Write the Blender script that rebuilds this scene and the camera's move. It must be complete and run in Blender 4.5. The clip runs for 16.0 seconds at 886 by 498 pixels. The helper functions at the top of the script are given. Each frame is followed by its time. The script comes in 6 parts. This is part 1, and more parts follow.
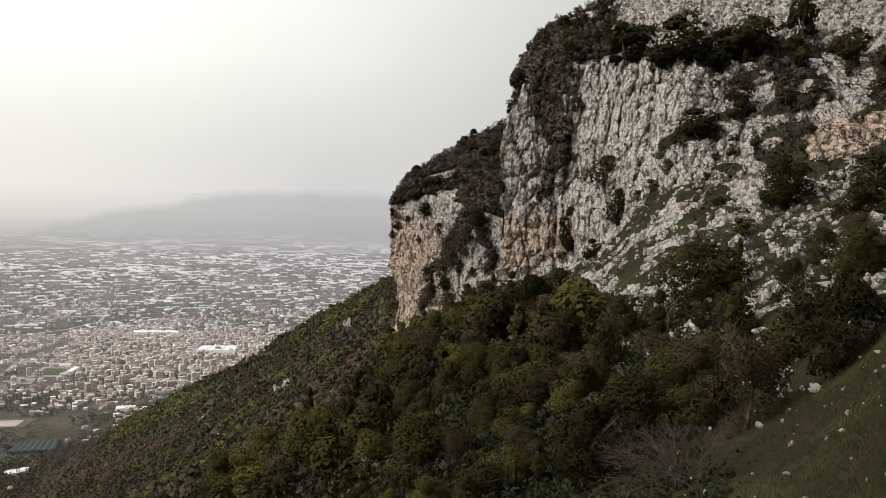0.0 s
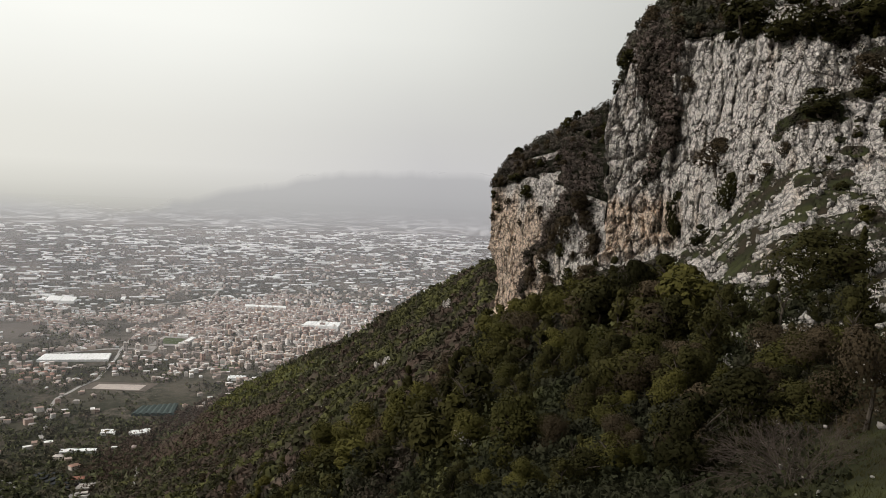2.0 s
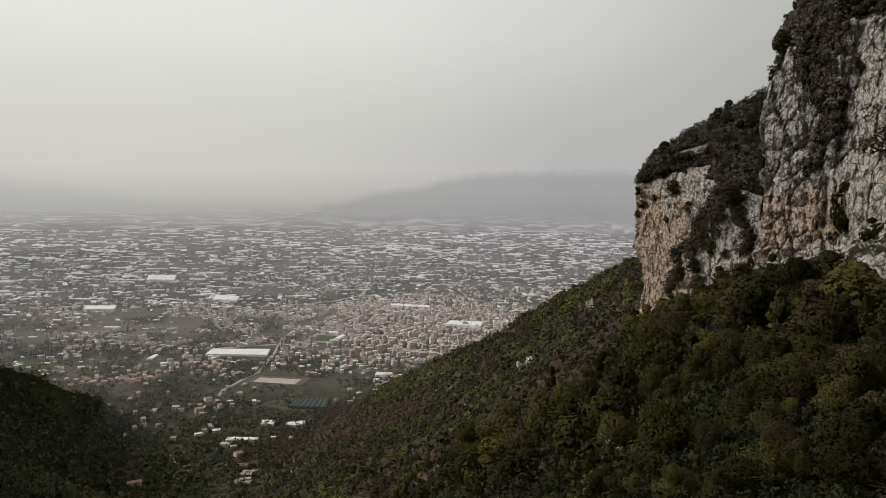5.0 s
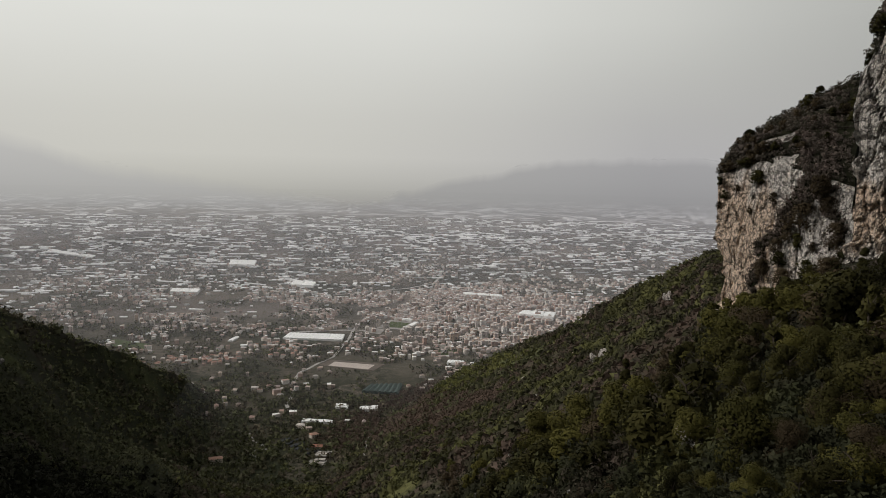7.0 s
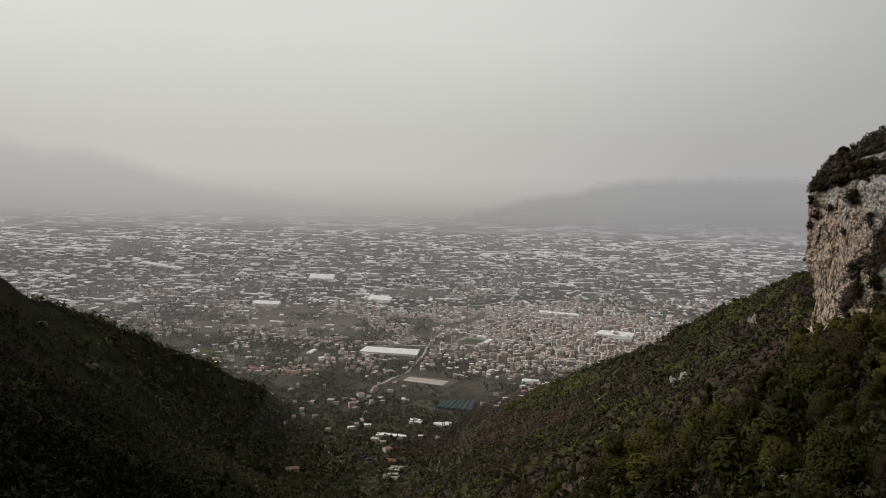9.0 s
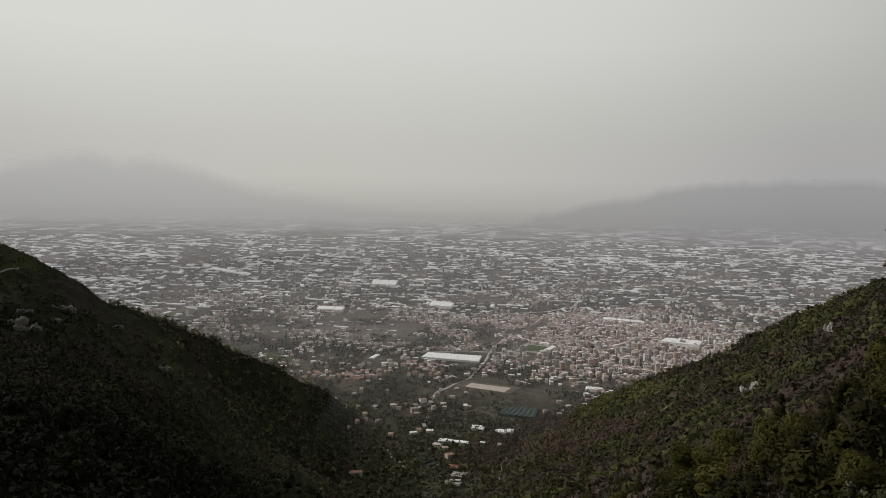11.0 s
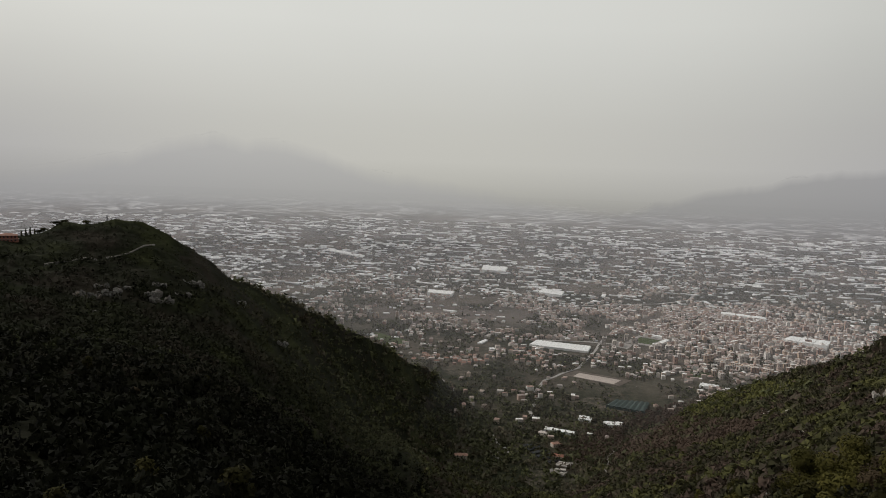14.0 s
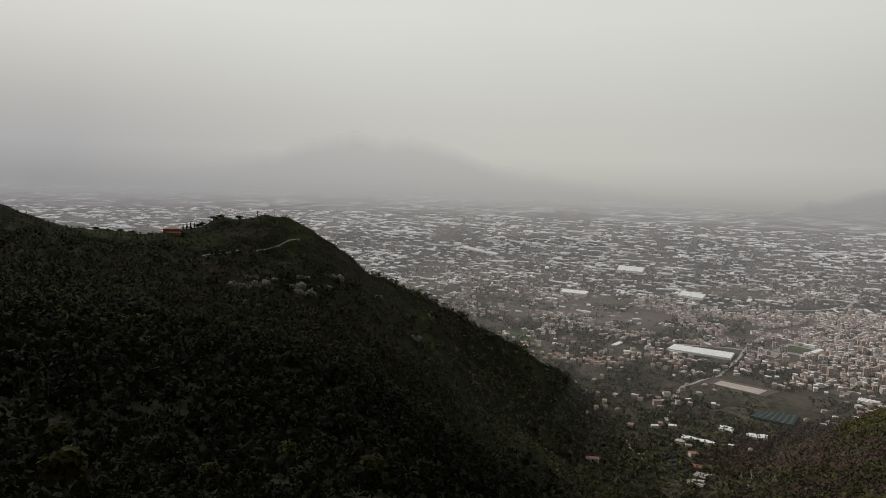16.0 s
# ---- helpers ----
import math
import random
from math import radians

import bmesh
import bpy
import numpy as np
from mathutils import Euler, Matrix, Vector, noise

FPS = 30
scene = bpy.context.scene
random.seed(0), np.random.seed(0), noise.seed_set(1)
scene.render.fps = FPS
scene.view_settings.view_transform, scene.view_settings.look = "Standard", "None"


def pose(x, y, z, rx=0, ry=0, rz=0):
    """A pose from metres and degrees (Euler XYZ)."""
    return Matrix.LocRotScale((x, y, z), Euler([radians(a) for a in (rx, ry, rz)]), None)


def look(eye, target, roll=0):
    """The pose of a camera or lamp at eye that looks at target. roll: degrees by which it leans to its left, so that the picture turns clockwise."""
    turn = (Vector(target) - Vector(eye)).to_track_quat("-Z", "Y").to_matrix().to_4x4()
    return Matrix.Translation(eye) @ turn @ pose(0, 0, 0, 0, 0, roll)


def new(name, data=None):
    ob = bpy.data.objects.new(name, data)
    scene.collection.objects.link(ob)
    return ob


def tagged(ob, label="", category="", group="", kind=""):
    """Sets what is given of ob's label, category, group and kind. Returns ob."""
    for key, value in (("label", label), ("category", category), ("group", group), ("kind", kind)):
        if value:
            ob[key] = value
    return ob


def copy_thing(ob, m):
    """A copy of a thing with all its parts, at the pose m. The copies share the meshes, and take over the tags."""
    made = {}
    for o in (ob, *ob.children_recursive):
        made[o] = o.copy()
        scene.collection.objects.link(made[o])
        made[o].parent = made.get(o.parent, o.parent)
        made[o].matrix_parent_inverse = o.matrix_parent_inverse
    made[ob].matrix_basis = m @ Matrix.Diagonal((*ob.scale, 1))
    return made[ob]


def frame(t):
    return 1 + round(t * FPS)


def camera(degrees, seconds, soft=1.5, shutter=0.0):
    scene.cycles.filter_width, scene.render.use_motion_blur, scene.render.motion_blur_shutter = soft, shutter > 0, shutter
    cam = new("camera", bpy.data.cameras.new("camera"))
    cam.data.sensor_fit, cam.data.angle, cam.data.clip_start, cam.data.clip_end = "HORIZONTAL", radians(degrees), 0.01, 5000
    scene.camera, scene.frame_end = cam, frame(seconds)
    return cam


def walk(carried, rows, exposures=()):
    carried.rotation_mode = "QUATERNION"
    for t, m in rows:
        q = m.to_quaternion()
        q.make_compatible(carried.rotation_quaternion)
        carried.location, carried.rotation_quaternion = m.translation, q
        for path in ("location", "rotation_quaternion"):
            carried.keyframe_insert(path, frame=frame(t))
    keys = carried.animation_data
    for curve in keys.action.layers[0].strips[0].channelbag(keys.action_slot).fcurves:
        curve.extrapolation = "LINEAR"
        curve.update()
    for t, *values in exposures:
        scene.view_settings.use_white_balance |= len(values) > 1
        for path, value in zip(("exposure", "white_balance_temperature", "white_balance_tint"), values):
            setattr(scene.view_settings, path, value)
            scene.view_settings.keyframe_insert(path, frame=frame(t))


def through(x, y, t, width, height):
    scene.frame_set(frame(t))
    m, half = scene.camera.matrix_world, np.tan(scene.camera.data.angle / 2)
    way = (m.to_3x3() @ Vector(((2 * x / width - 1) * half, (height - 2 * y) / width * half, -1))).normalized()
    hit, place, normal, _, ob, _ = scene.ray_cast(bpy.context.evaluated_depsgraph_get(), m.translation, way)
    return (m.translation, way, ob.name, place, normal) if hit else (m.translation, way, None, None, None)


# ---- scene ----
cam = camera(62.0, 16.0, soft=0.3)
EYE = 380.0
ARM = 0.35
# seconds, then the camera's turn about x, y and z in degrees
TURNS = [
    (0.0, 87.59, -1.72, 0.07),
    (0.5, 87.46, -1.50, 1.97),
    (1.0, 87.02, -2.00, 4.41),
    (1.5, 86.39, -2.28, 5.79),
    (2.0, 85.94, -2.38, 7.89),
    (2.5, 85.29, -2.17, 10.42),
    (3.0, 85.49, -1.57, 12.59),
    (3.5, 85.25, -1.30, 14.55),
    (4.0, 85.40, -1.19, 15.99),
    (6.5, 84.99, -0.93, 23.01),
    (7.0, 84.62, -1.24, 24.49),
    (7.5, 84.69, -1.85, 26.32),
    (8.0, 85.61, -1.90, 28.23),
    (8.5, 85.72, -1.59, 29.39),
    (9.0, 85.78, -1.59, 30.44),
    (9.5, 85.64, -1.11, 32.68),
    (12.0, 86.07, -1.61, 36.17),
    (12.5, 85.46, -1.82, 37.55),
    (13.0, 85.31, -1.59, 40.13),
    (13.5, 84.90, -1.18, 41.91),
    (14.0, 84.83, -1.96, 43.88),
    (14.5, 84.66, -2.35, 45.28),
    (15.0, 84.65, -1.90, 47.38),
    (15.5, 84.65, -1.86, 50.57),
    (16.0, 84.31, -1.94, 54.26),
]
EXPOSURES = [(0.0, 0.02), (2.0, -0.16), (4.0, -0.42), (7.0, -0.6), (9.5, -0.7), (12.5, -0.76), (16.0, -0.7)]
walk(cam, [(t, pose(-ARM * math.sin(radians(c)), ARM * math.cos(radians(c)) - ARM, EYE, a, b, c)) for t, a, b, c in TURNS], EXPOSURES)

# ---- sky and sun: bright haze, the sun veiled over the plain ----
SUN_BEARING, SUN_HEIGHT = -112.0, 34.0
sun_way = Vector((math.sin(radians(SUN_BEARING)) * math.cos(radians(SUN_HEIGHT)),
                  math.cos(radians(SUN_BEARING)) * math.cos(radians(SUN_HEIGHT)), math.sin(radians(SUN_HEIGHT))))
world = bpy.data.worlds.new("sky")
scene.world = world
world.use_nodes = True
wt = world.node_tree
for n in list(wt.nodes):
    wt.nodes.remove(n)
w_out = wt.nodes.new("ShaderNodeOutputWorld")
w_bg = wt.nodes.new("ShaderNodeBackground")
w_tex = wt.nodes.new("ShaderNodeTexSky")
w_tex.sky_type, w_tex.sun_disc = "NISHITA", False
w_tex.sun_elevation, w_tex.sun_rotation = radians(SUN_HEIGHT), radians(SUN_BEARING)
w_tex.dust_density, w_tex.air_density, w_tex.ozone_density = 6.0, 1.0, 1.0
w_co = wt.nodes.new("ShaderNodeTexCoord")
w_sep = wt.nodes.new("ShaderNodeSeparateXYZ")
wt.links.new(w_co.outputs["Generated"], w_sep.inputs[0])
# overcast: grey haze at the horizon, brighter cloud above
w_ramp = wt.nodes.new("ShaderNodeValToRGB")
els = w_ramp.color_ramp.elements
els[0].position, els[0].color = 0.0, (0.76, 0.76, 0.77, 1)
els[1].position, els[1].color = 1.0, (0.55, 0.55, 0.53, 1)
for pos, v in ((0.05, 0.85), (0.10, 0.95), (0.20, 1.02), (0.35, 1.04), (0.50, 1.30), (0.72, 1.05)):
    e = els.new(pos)
    e.color = (v, v, v * 0.94, 1)
wt.links.new(w_sep.outputs[2], w_ramp.inputs[0])
# the cloud is thinnest over the plain
thin_way = Vector((math.sin(radians(-52)) * 0.8, math.cos(radians(-52)) * 0.8, 0.6))
w_dot = wt.nodes.new("ShaderNodeVectorMath")
w_dot.operation = "DOT_PRODUCT"
w_dot.inputs[1].default_value = thin_way
wt.links.new(w_co.outputs["Generated"], w_dot.inputs[0])
w_glow = wt.nodes.new("ShaderNodeMapRange")
w_glow.interpolation_type = "SMOOTHSTEP"
w_glow.inputs["From Min"].default_value, w_glow.inputs["From Max"].default_value = 0.22, 1.04
w_glow.inputs["To Min"].default_value, w_glow.inputs["To Max"].default_value = 0.41, 1.11
wt.links.new(w_dot.outputs["Value"], w_glow.inputs[0])
w_cl = wt.nodes.new("ShaderNodeTexNoise")
w_cl.inputs["Scale"].default_value, w_cl.inputs["Detail"].default_value = 2.2, 3.0
w_clr = wt.nodes.new("ShaderNodeMapRange")
w_clr.inputs["To Min"].default_value, w_clr.inputs["To Max"].default_value = 0.93, 1.07
wt.links.new(w_co.outputs["Generated"], w_cl.inputs["Vector"])
wt.links.new(w_cl.outputs["Fac"], w_clr.inputs[0])
w_m = wt.nodes.new("ShaderNodeMath")
w_m.operation = "MULTIPLY"
wt.links.new(w_glow.outputs[0], w_m.inputs[0])
wt.links.new(w_clr.outputs[0], w_m.inputs[1])
w_sc = wt.nodes.new("ShaderNodeVectorMath")
w_sc.operation = "SCALE"
wt.links.new(w_ramp.outputs["Color"], w_sc.inputs[0])
wt.links.new(w_m.outputs[0], w_sc.inputs["Scale"])
w_sky = wt.nodes.new("ShaderNodeVectorMath")
w_sky.operation = "SCALE"
w_sky.inputs["Scale"].default_value = 0.012
wt.links.new(w_tex.outputs[0], w_sky.inputs[0])
w_add = wt.nodes.new("ShaderNodeVectorMath")
w_add.operation = "ADD"
wt.links.new(w_sc.outputs[0], w_add.inputs[0])
wt.links.new(w_sky.outputs[0], w_add.inputs[1])
wt.links.new(w_add.outputs[0], w_bg.inputs["Color"])
w_bg.inputs["Strength"].default_value = 1.0
wt.links.new(w_bg.outputs[0], w_out.inputs[0])

sun = new("sun", bpy.data.lights.new("sun", "SUN"))
sun.data.energy, sun.data.angle, sun.data.color = 3.0, radians(24), (1.0, 0.965, 0.925)
sun.matrix_world = look((0, 0, 900), Vector((0, 0, 900)) - sun_way)

# ---- materials ----
def node_material(name, rough=0.9):
    mat = bpy.data.materials.new(name)
    mat.use_nodes = True
    nt = mat.node_tree
    bsdf = nt.nodes["Principled BSDF"]
    bsdf.inputs["Roughness"].default_value = rough
    bsdf.inputs["Specular IOR Level"].default_value = 0.03 if rough > 0.7 else 0.3
    return mat, nt, bsdf


def coords(nt, scale=(1, 1, 1), space="pos"):
    if space == "pos":
        src = nt.nodes.new("ShaderNodeNewGeometry").outputs["Position"]
    else:
        src = nt.nodes.new("ShaderNodeTexCoord").outputs["Object"]
    mp = nt.nodes.new("ShaderNodeMapping")
    mp.inputs["Scale"].default_value = scale
    nt.links.new(src, mp.inputs["Vector"])
    return mp.outputs[0]


def joint_coords(nt, scale=(1, 1, 1)):
    """Position along the cliffs' joints: x across the face, y into it, z up."""
    mp = nt.nodes.new("ShaderNodeMapping")
    mp.vector_type = "TEXTURE"
    mp.inputs["Rotation"].default_value = (0, 0, -radians(13))
    mp.inputs["Scale"].default_value = tuple(1 / k for k in scale)
    nt.links.new(nt.nodes.new("ShaderNodeNewGeometry").outputs["Position"], mp.inputs["Vector"])
    return mp.outputs[0]


def noise_out(nt, vec, scale, detail=4.0, rough=0.55):
    n = nt.nodes.new("ShaderNodeTexNoise")
    n.inputs["Scale"].default_value, n.inputs["Detail"].default_value, n.inputs["Roughness"].default_value = scale, detail, rough
    nt.links.new(vec, n.inputs["Vector"])
    return n.outputs["Fac"]


def cell_out(nt, vec, scale, feature="F1"):
    n = nt.nodes.new("ShaderNodeTexVoronoi")
    n.feature = feature
    n.inputs["Scale"].default_value = scale
    nt.links.new(vec, n.inputs["Vector"])
    return n


def ramp(nt, fac, stops, interp="LINEAR"):
    n = nt.nodes.new("ShaderNodeValToRGB")
    n.color_ramp.interpolation = interp
    els = n.color_ramp.elements
    els[0].position, els[0].color = stops[0][0], (*stops[0][1], 1)
    els[1].position, els[1].color = stops[-1][0], (*stops[-1][1], 1)
    for pos, col in stops[1:-1]:
        els.new(pos).color = (*col, 1)
    nt.links.new(fac, n.inputs[0])
    return n.outputs["Color"]


def mix(nt, fac, a, b, mode="MIX"):
    n = nt.nodes.new("ShaderNodeMix")
    n.data_type, n.blend_type = "RGBA", mode
    for sock, v in ((n.inputs["Factor"], fac), (n.inputs["A"], a), (n.inputs["B"], b)):
        if isinstance(v, (int, float)):
            sock.default_value = v
        elif isinstance(v, tuple):
            sock.default_value = (*v, 1)
        else:
            nt.links.new(v, sock)
    return n.outputs["Result"]


def span(nt, fac, a, b, lo=0.0, hi=1.0):
    n = nt.nodes.new("ShaderNodeMapRange")
    n.inputs["From Min"].default_value, n.inputs["From Max"].default_value = a, b
    n.inputs["To Min"].default_value, n.inputs["To Max"].default_value = lo, hi
    nt.links.new(fac, n.inputs[0])
    return n.outputs[0]


def bump(nt, bsdf, height, strength, distance):
    n = nt.nodes.new("ShaderNodeBump")
    n.inputs["Strength"].default_value, n.inputs["Distance"].default_value = strength, distance
    nt.links.new(height, n.inputs["Height"])
    nt.links.new(n.outputs[0], bsdf.inputs["Normal"])


def rock_material(name, light, dark, ochre, stains):
    """Pitted limestone, cracked and lichen-dark, the pits' shade painted on, with ochre stains round some places
    (centre, reach).
    """
    mat, nt, bsdf = node_material(name, 0.95)
    v = coords(nt)
    streak = noise_out(nt, joint_coords(nt, (1, 0.3, 0.18)), 0.30, 5)
    base = ramp(nt, noise_out(nt, v, 0.9, 9, 0.78), [(0.36, dark), (0.48, tuple(a * 0.7 + b * 0.3 for a, b in zip(light, dark))), (0.58, light)])
    amount = None
    for centre, reach in stains:
        d = nt.nodes.new("ShaderNodeVectorMath")
        d.operation = "DISTANCE"
        d.inputs[1].default_value = centre
        nt.links.new(v, d.inputs[0])
        a = span(nt, d.outputs["Value"], reach * 0.35, reach, 0.53, 0.0)
        if amount is None:
            amount = a
        else:
            m = nt.nodes.new("ShaderNodeMath")
            m.operation = "MAXIMUM"
            nt.links.new(amount, m.inputs[0])
            nt.links.new(a, m.inputs[1])
            amount = m.outputs[0]
    m = nt.nodes.new("ShaderNodeMath")
    nt.links.new(amount, m.inputs[0])
    nt.links.new(streak, m.inputs[1])
    base = mix(nt, span(nt, m.outputs[0], 0.58, 0.88, 0.0, 0.75), base, ochre)
    lichen = noise_out(nt, v, 1.6, 8, 0.75)
    base = mix(nt, span(nt, lichen, 0.57, 0.64, 0.0, 0.25), base, (0.20, 0.19, 0.175))
    flute = noise_out(nt, joint_coords(nt, (1, 0.2, 0.11)), 1.1, 5, 0.6)
    base = mix(nt, span(nt, flute, 0.56, 0.64, 0.0, 0.34), base, (0.16, 0.145, 0.13))
    # holes in the rock: only their shade is put into the colour
    pit_shade = cell_out(nt, joint_coords(nt, (1, 0.5, 0.7)), 1.5).outputs["Distance"]
    base = mix(nt, span(nt, pit_shade, 0.54, 0.74, 0.0, 0.7), base, (0.06, 0.055, 0.05))
    crack = cell_out(nt, joint_coords(nt, (1, 0.3, 0.40)), 0.55, "DISTANCE_TO_EDGE").outputs["Distance"]
    base = mix(nt, span(nt, crack, 0.0, 0.035, 0.9, 0.0), base, (0.05, 0.047, 0.042))
    grain = noise_out(nt, v, 4.5, 3, 0.7)
    base = mix(nt, span(nt, grain, 0.54, 0.58, 0.0, 0.28), base, (0.20, 0.19, 0.175))
    split = cell_out(nt, joint_coords(nt, (1, 0.5, 0.75)), 1.9, "DISTANCE_TO_EDGE").outputs["Distance"]
    base = mix(nt, span(nt, split, 0.0, 0.06, 0.85, 0.0), base, (0.09, 0.083, 0.075))
    nt.links.new(base, bsdf.inputs["Base Color"])
    h = nt.nodes.new("ShaderNodeMath")
    h.operation = "MULTIPLY_ADD"
    nt.links.new(noise_out(nt, v, 2.6, 9, 0.8), h.inputs[0])
    h.inputs[1].default_value = 1.5
    nt.links.new(span(nt, split, 0.0, 0.12, -0.7, 0.0), h.inputs[2])
    bump(nt, bsdf, h.outputs[0], 1.0, 0.5)
    return mat


def soil_material(name, stops, scale, fine, bump_m):
    mat, nt, bsdf = node_material(name, 1.0)
    v = coords(nt)
    base = ramp(nt, noise_out(nt, v, scale, 5, 0.6), stops)
    speck = noise_out(nt, v, fine, 4, 0.7)
    base = mix(nt, span(nt, speck, 0.35, 0.65, 0.55, 0.0), base, (0.02, 0.02, 0.014), "MIX")
    nt.links.new(base, bsdf.inputs["Base Color"])
    bump(nt, bsdf, speck, 0.9, bump_m)
    return mat


M_ROCK = rock_material("limestone", (0.94, 0.87, 0.81), (0.66, 0.60, 0.55), (0.90, 0.66, 0.48),
                       [((-15, 266, 363), 25), ((-9, 262, 348), 24), ((15, 167, 374), 10), ((24, 163, 377), 8.5), ((58, 111, 394), 12), ((64, 108, 396), 13)])
M_HILLROCK = rock_material("grey hill rock", (0.40, 0.38, 0.36), (0.24, 0.225, 0.21), (0.60, 0.46, 0.33), [((-600, 200, 300), 30)])
M_GRASS = soil_material("mountain grass", [(0.38, (0.036, 0.027, 0.019)), (0.46, (0.026, 0.023, 0.014)), (0.53, (0.028, 0.030, 0.014)), (0.62, (0.046, 0.049, 0.020))], 0.20, 1.4, 0.12)
M_SCRUB = soil_material("scrub soil", [(0.3, (0.011, 0.010, 0.007)), (0.5, (0.015, 0.016, 0.008)), (0.7, (0.026, 0.021, 0.014))], 0.05, 0.6, 0.2)

FLANK_STOPS = [(0.40, (0.112, 0.080, 0.064)), (0.47, (0.068, 0.058, 0.042)), (0.53, (0.064, 0.064, 0.032)), (0.60, (0.128, 0.126, 0.050))]
HILL_STOPS = [(0.38, (0.036, 0.030, 0.023)), (0.47, (0.020, 0.021, 0.013)), (0.54, (0.021, 0.024, 0.012)), (0.64, (0.044, 0.049, 0.020))]
M_FLANKSOIL = soil_material("flank undergrowth", FLANK_STOPS, 0.022, 0.5, 0.8)
M_HILLSOIL = soil_material("hill undergrowth", HILL_STOPS, 0.014, 0.4, 0.8)


def plain_material():
    mat, nt, bsdf = node_material("fields", 1.0)
    v = coords(nt, (1, 1, 0))
    n = cell_out(nt, v, 0.017)
    n.distance = "CHEBYCHEV"
    base = ramp(nt, n.outputs["Color"], [(0.2, (0.052, 0.048, 0.034)), (0.4, (0.080, 0.072, 0.052)), (0.55, (0.135, 0.108, 0.088)), (0.7, (0.064, 0.064, 0.042)), (0.85, (0.165, 0.135, 0.112))])
    base = mix(nt, span(nt, noise_out(nt, v, 0.07, 8, 0.75), 0.42, 0.58, 0.85, 0.0), base, (0.020, 0.025, 0.014))
    base = mix(nt, span(nt, noise_out(nt, v, 0.35, 5, 0.7), 0.46, 0.56, 0.6, 0.0), base, (0.018, 0.023, 0.012))
    base = mix(nt, span(nt, noise_out(nt, v, 0.004, 4, 0.6), 0.45, 0.65, 0.0, 0.45), base, (0.20, 0.165, 0.135))
    # streets and yards of the town and its suburbs
    for centre, reach in (((-760, 1960, 0), 520), ((-1300, 1700, 0), 230), ((-1520, 1500, 0), 260)):
        d = nt.nodes.new("ShaderNodeVectorMath")
        d.operation = "DISTANCE"
        d.inputs[1].default_value = centre
        nt.links.new(v, d.inputs[0])
        ragged = nt.nodes.new("ShaderNodeMath")
        ragged.operation = "MULTIPLY_ADD"
        nt.links.new(noise_out(nt, v, 0.012, 6, 0.7), ragged.inputs[0])
        ragged.inputs[1].default_value = -reach * 1.6
        nt.links.new(d.outputs["Value"], ragged.inputs[2])
        base = mix(nt, span(nt, ragged.outputs[0], reach * -0.35, reach * 0.15, 0.50, 0.0), base, (0.16, 0.138, 0.124))
    nt.links.new(base, bsdf.inputs["Base Color"])
    return mat


M_PLAIN = plain_material()


def plain_colour(name, colour, rough=0.8, var=0.25, scale=0.8, space="obj"):
    mat, nt, bsdf = node_material(name, rough)
    v = coords(nt, space=space)
    dark = tuple(c * (1 - var) for c in colour)
    light = tuple(min(1, c * (1 + var)) for c in colour)
    base = ramp(nt, noise_out(nt, v, scale, 5, 0.65), [(0.3, dark), (0.7, light)])
    nt.links.new(base, bsdf.inputs["Base Color"])
    return mat


def island_colours(name, stops, rough=0.85, by="island", dirty=0.4):
    """Each loose piece of a mesh, or each object, takes one of the colours."""
    mat, nt, bsdf = node_material(name, rough)
    src = nt.nodes.new("ShaderNodeNewGeometry").outputs["Random Per Island"] if by == "island" else nt.nodes.new("ShaderNodeObjectInfo").outputs["Random"]
    base = ramp(nt, src, stops, "CONSTANT" if len(stops) > 4 else "LINEAR")
    dirt = noise_out(nt, coords(nt), 0.25, 4, 0.7)
    base = mix(nt, span(nt, dirt, 0.4, 0.7, 0.0, dirty), base, (0.10, 0.09, 0.08))
    nt.links.new(base, bsdf.inputs["Base Color"])
    return mat


def leafy(nt, bsdf, base, through=0.2):
    """Thin leaves: part of the light comes through from the far side."""
    nt.links.new(base, bsdf.inputs["Base Color"])
    back, both = nt.nodes.new("ShaderNodeBsdfTranslucent"), nt.nodes.new("ShaderNodeMixShader")
    nt.links.new(base, back.inputs["Color"])
    both.inputs[0].default_value = through
    nt.links.new(bsdf.outputs[0], both.inputs[1])
    nt.links.new(back.outputs[0], both.inputs[2])
    nt.links.new(both.outputs[0], nt.nodes["Material Output"].inputs[0])


def leaf_material(name, dark, light, by="object"):
    mat, nt, bsdf = node_material(name, 0.75)
    r_ob = nt.nodes.new("ShaderNodeObjectInfo").outputs["Random"]
    r_is = nt.nodes.new("ShaderNodeNewGeometry").outputs["Random Per Island"]
    m = nt.nodes.new("ShaderNodeMath")
    m.operation = "MULTIPLY_ADD"
    m.inputs[1].default_value = 0.20
    nt.links.new(r_is, m.inputs[0])
    half = nt.nodes.new("ShaderNodeMath")
    half.operation = "MULTIPLY"
    half.inputs[1].default_value = 0.65
    nt.links.new(r_ob if by == "object" else noise_out(nt, coords(nt), 0.03, 3, 0.6), half.inputs[0])
    nt.links.new(half.outputs[0], m.inputs[2])
    base = ramp(nt, m.outputs[0], [(0.1, dark), (0.9, light)])
    leafy(nt, bsdf, base)
    return mat


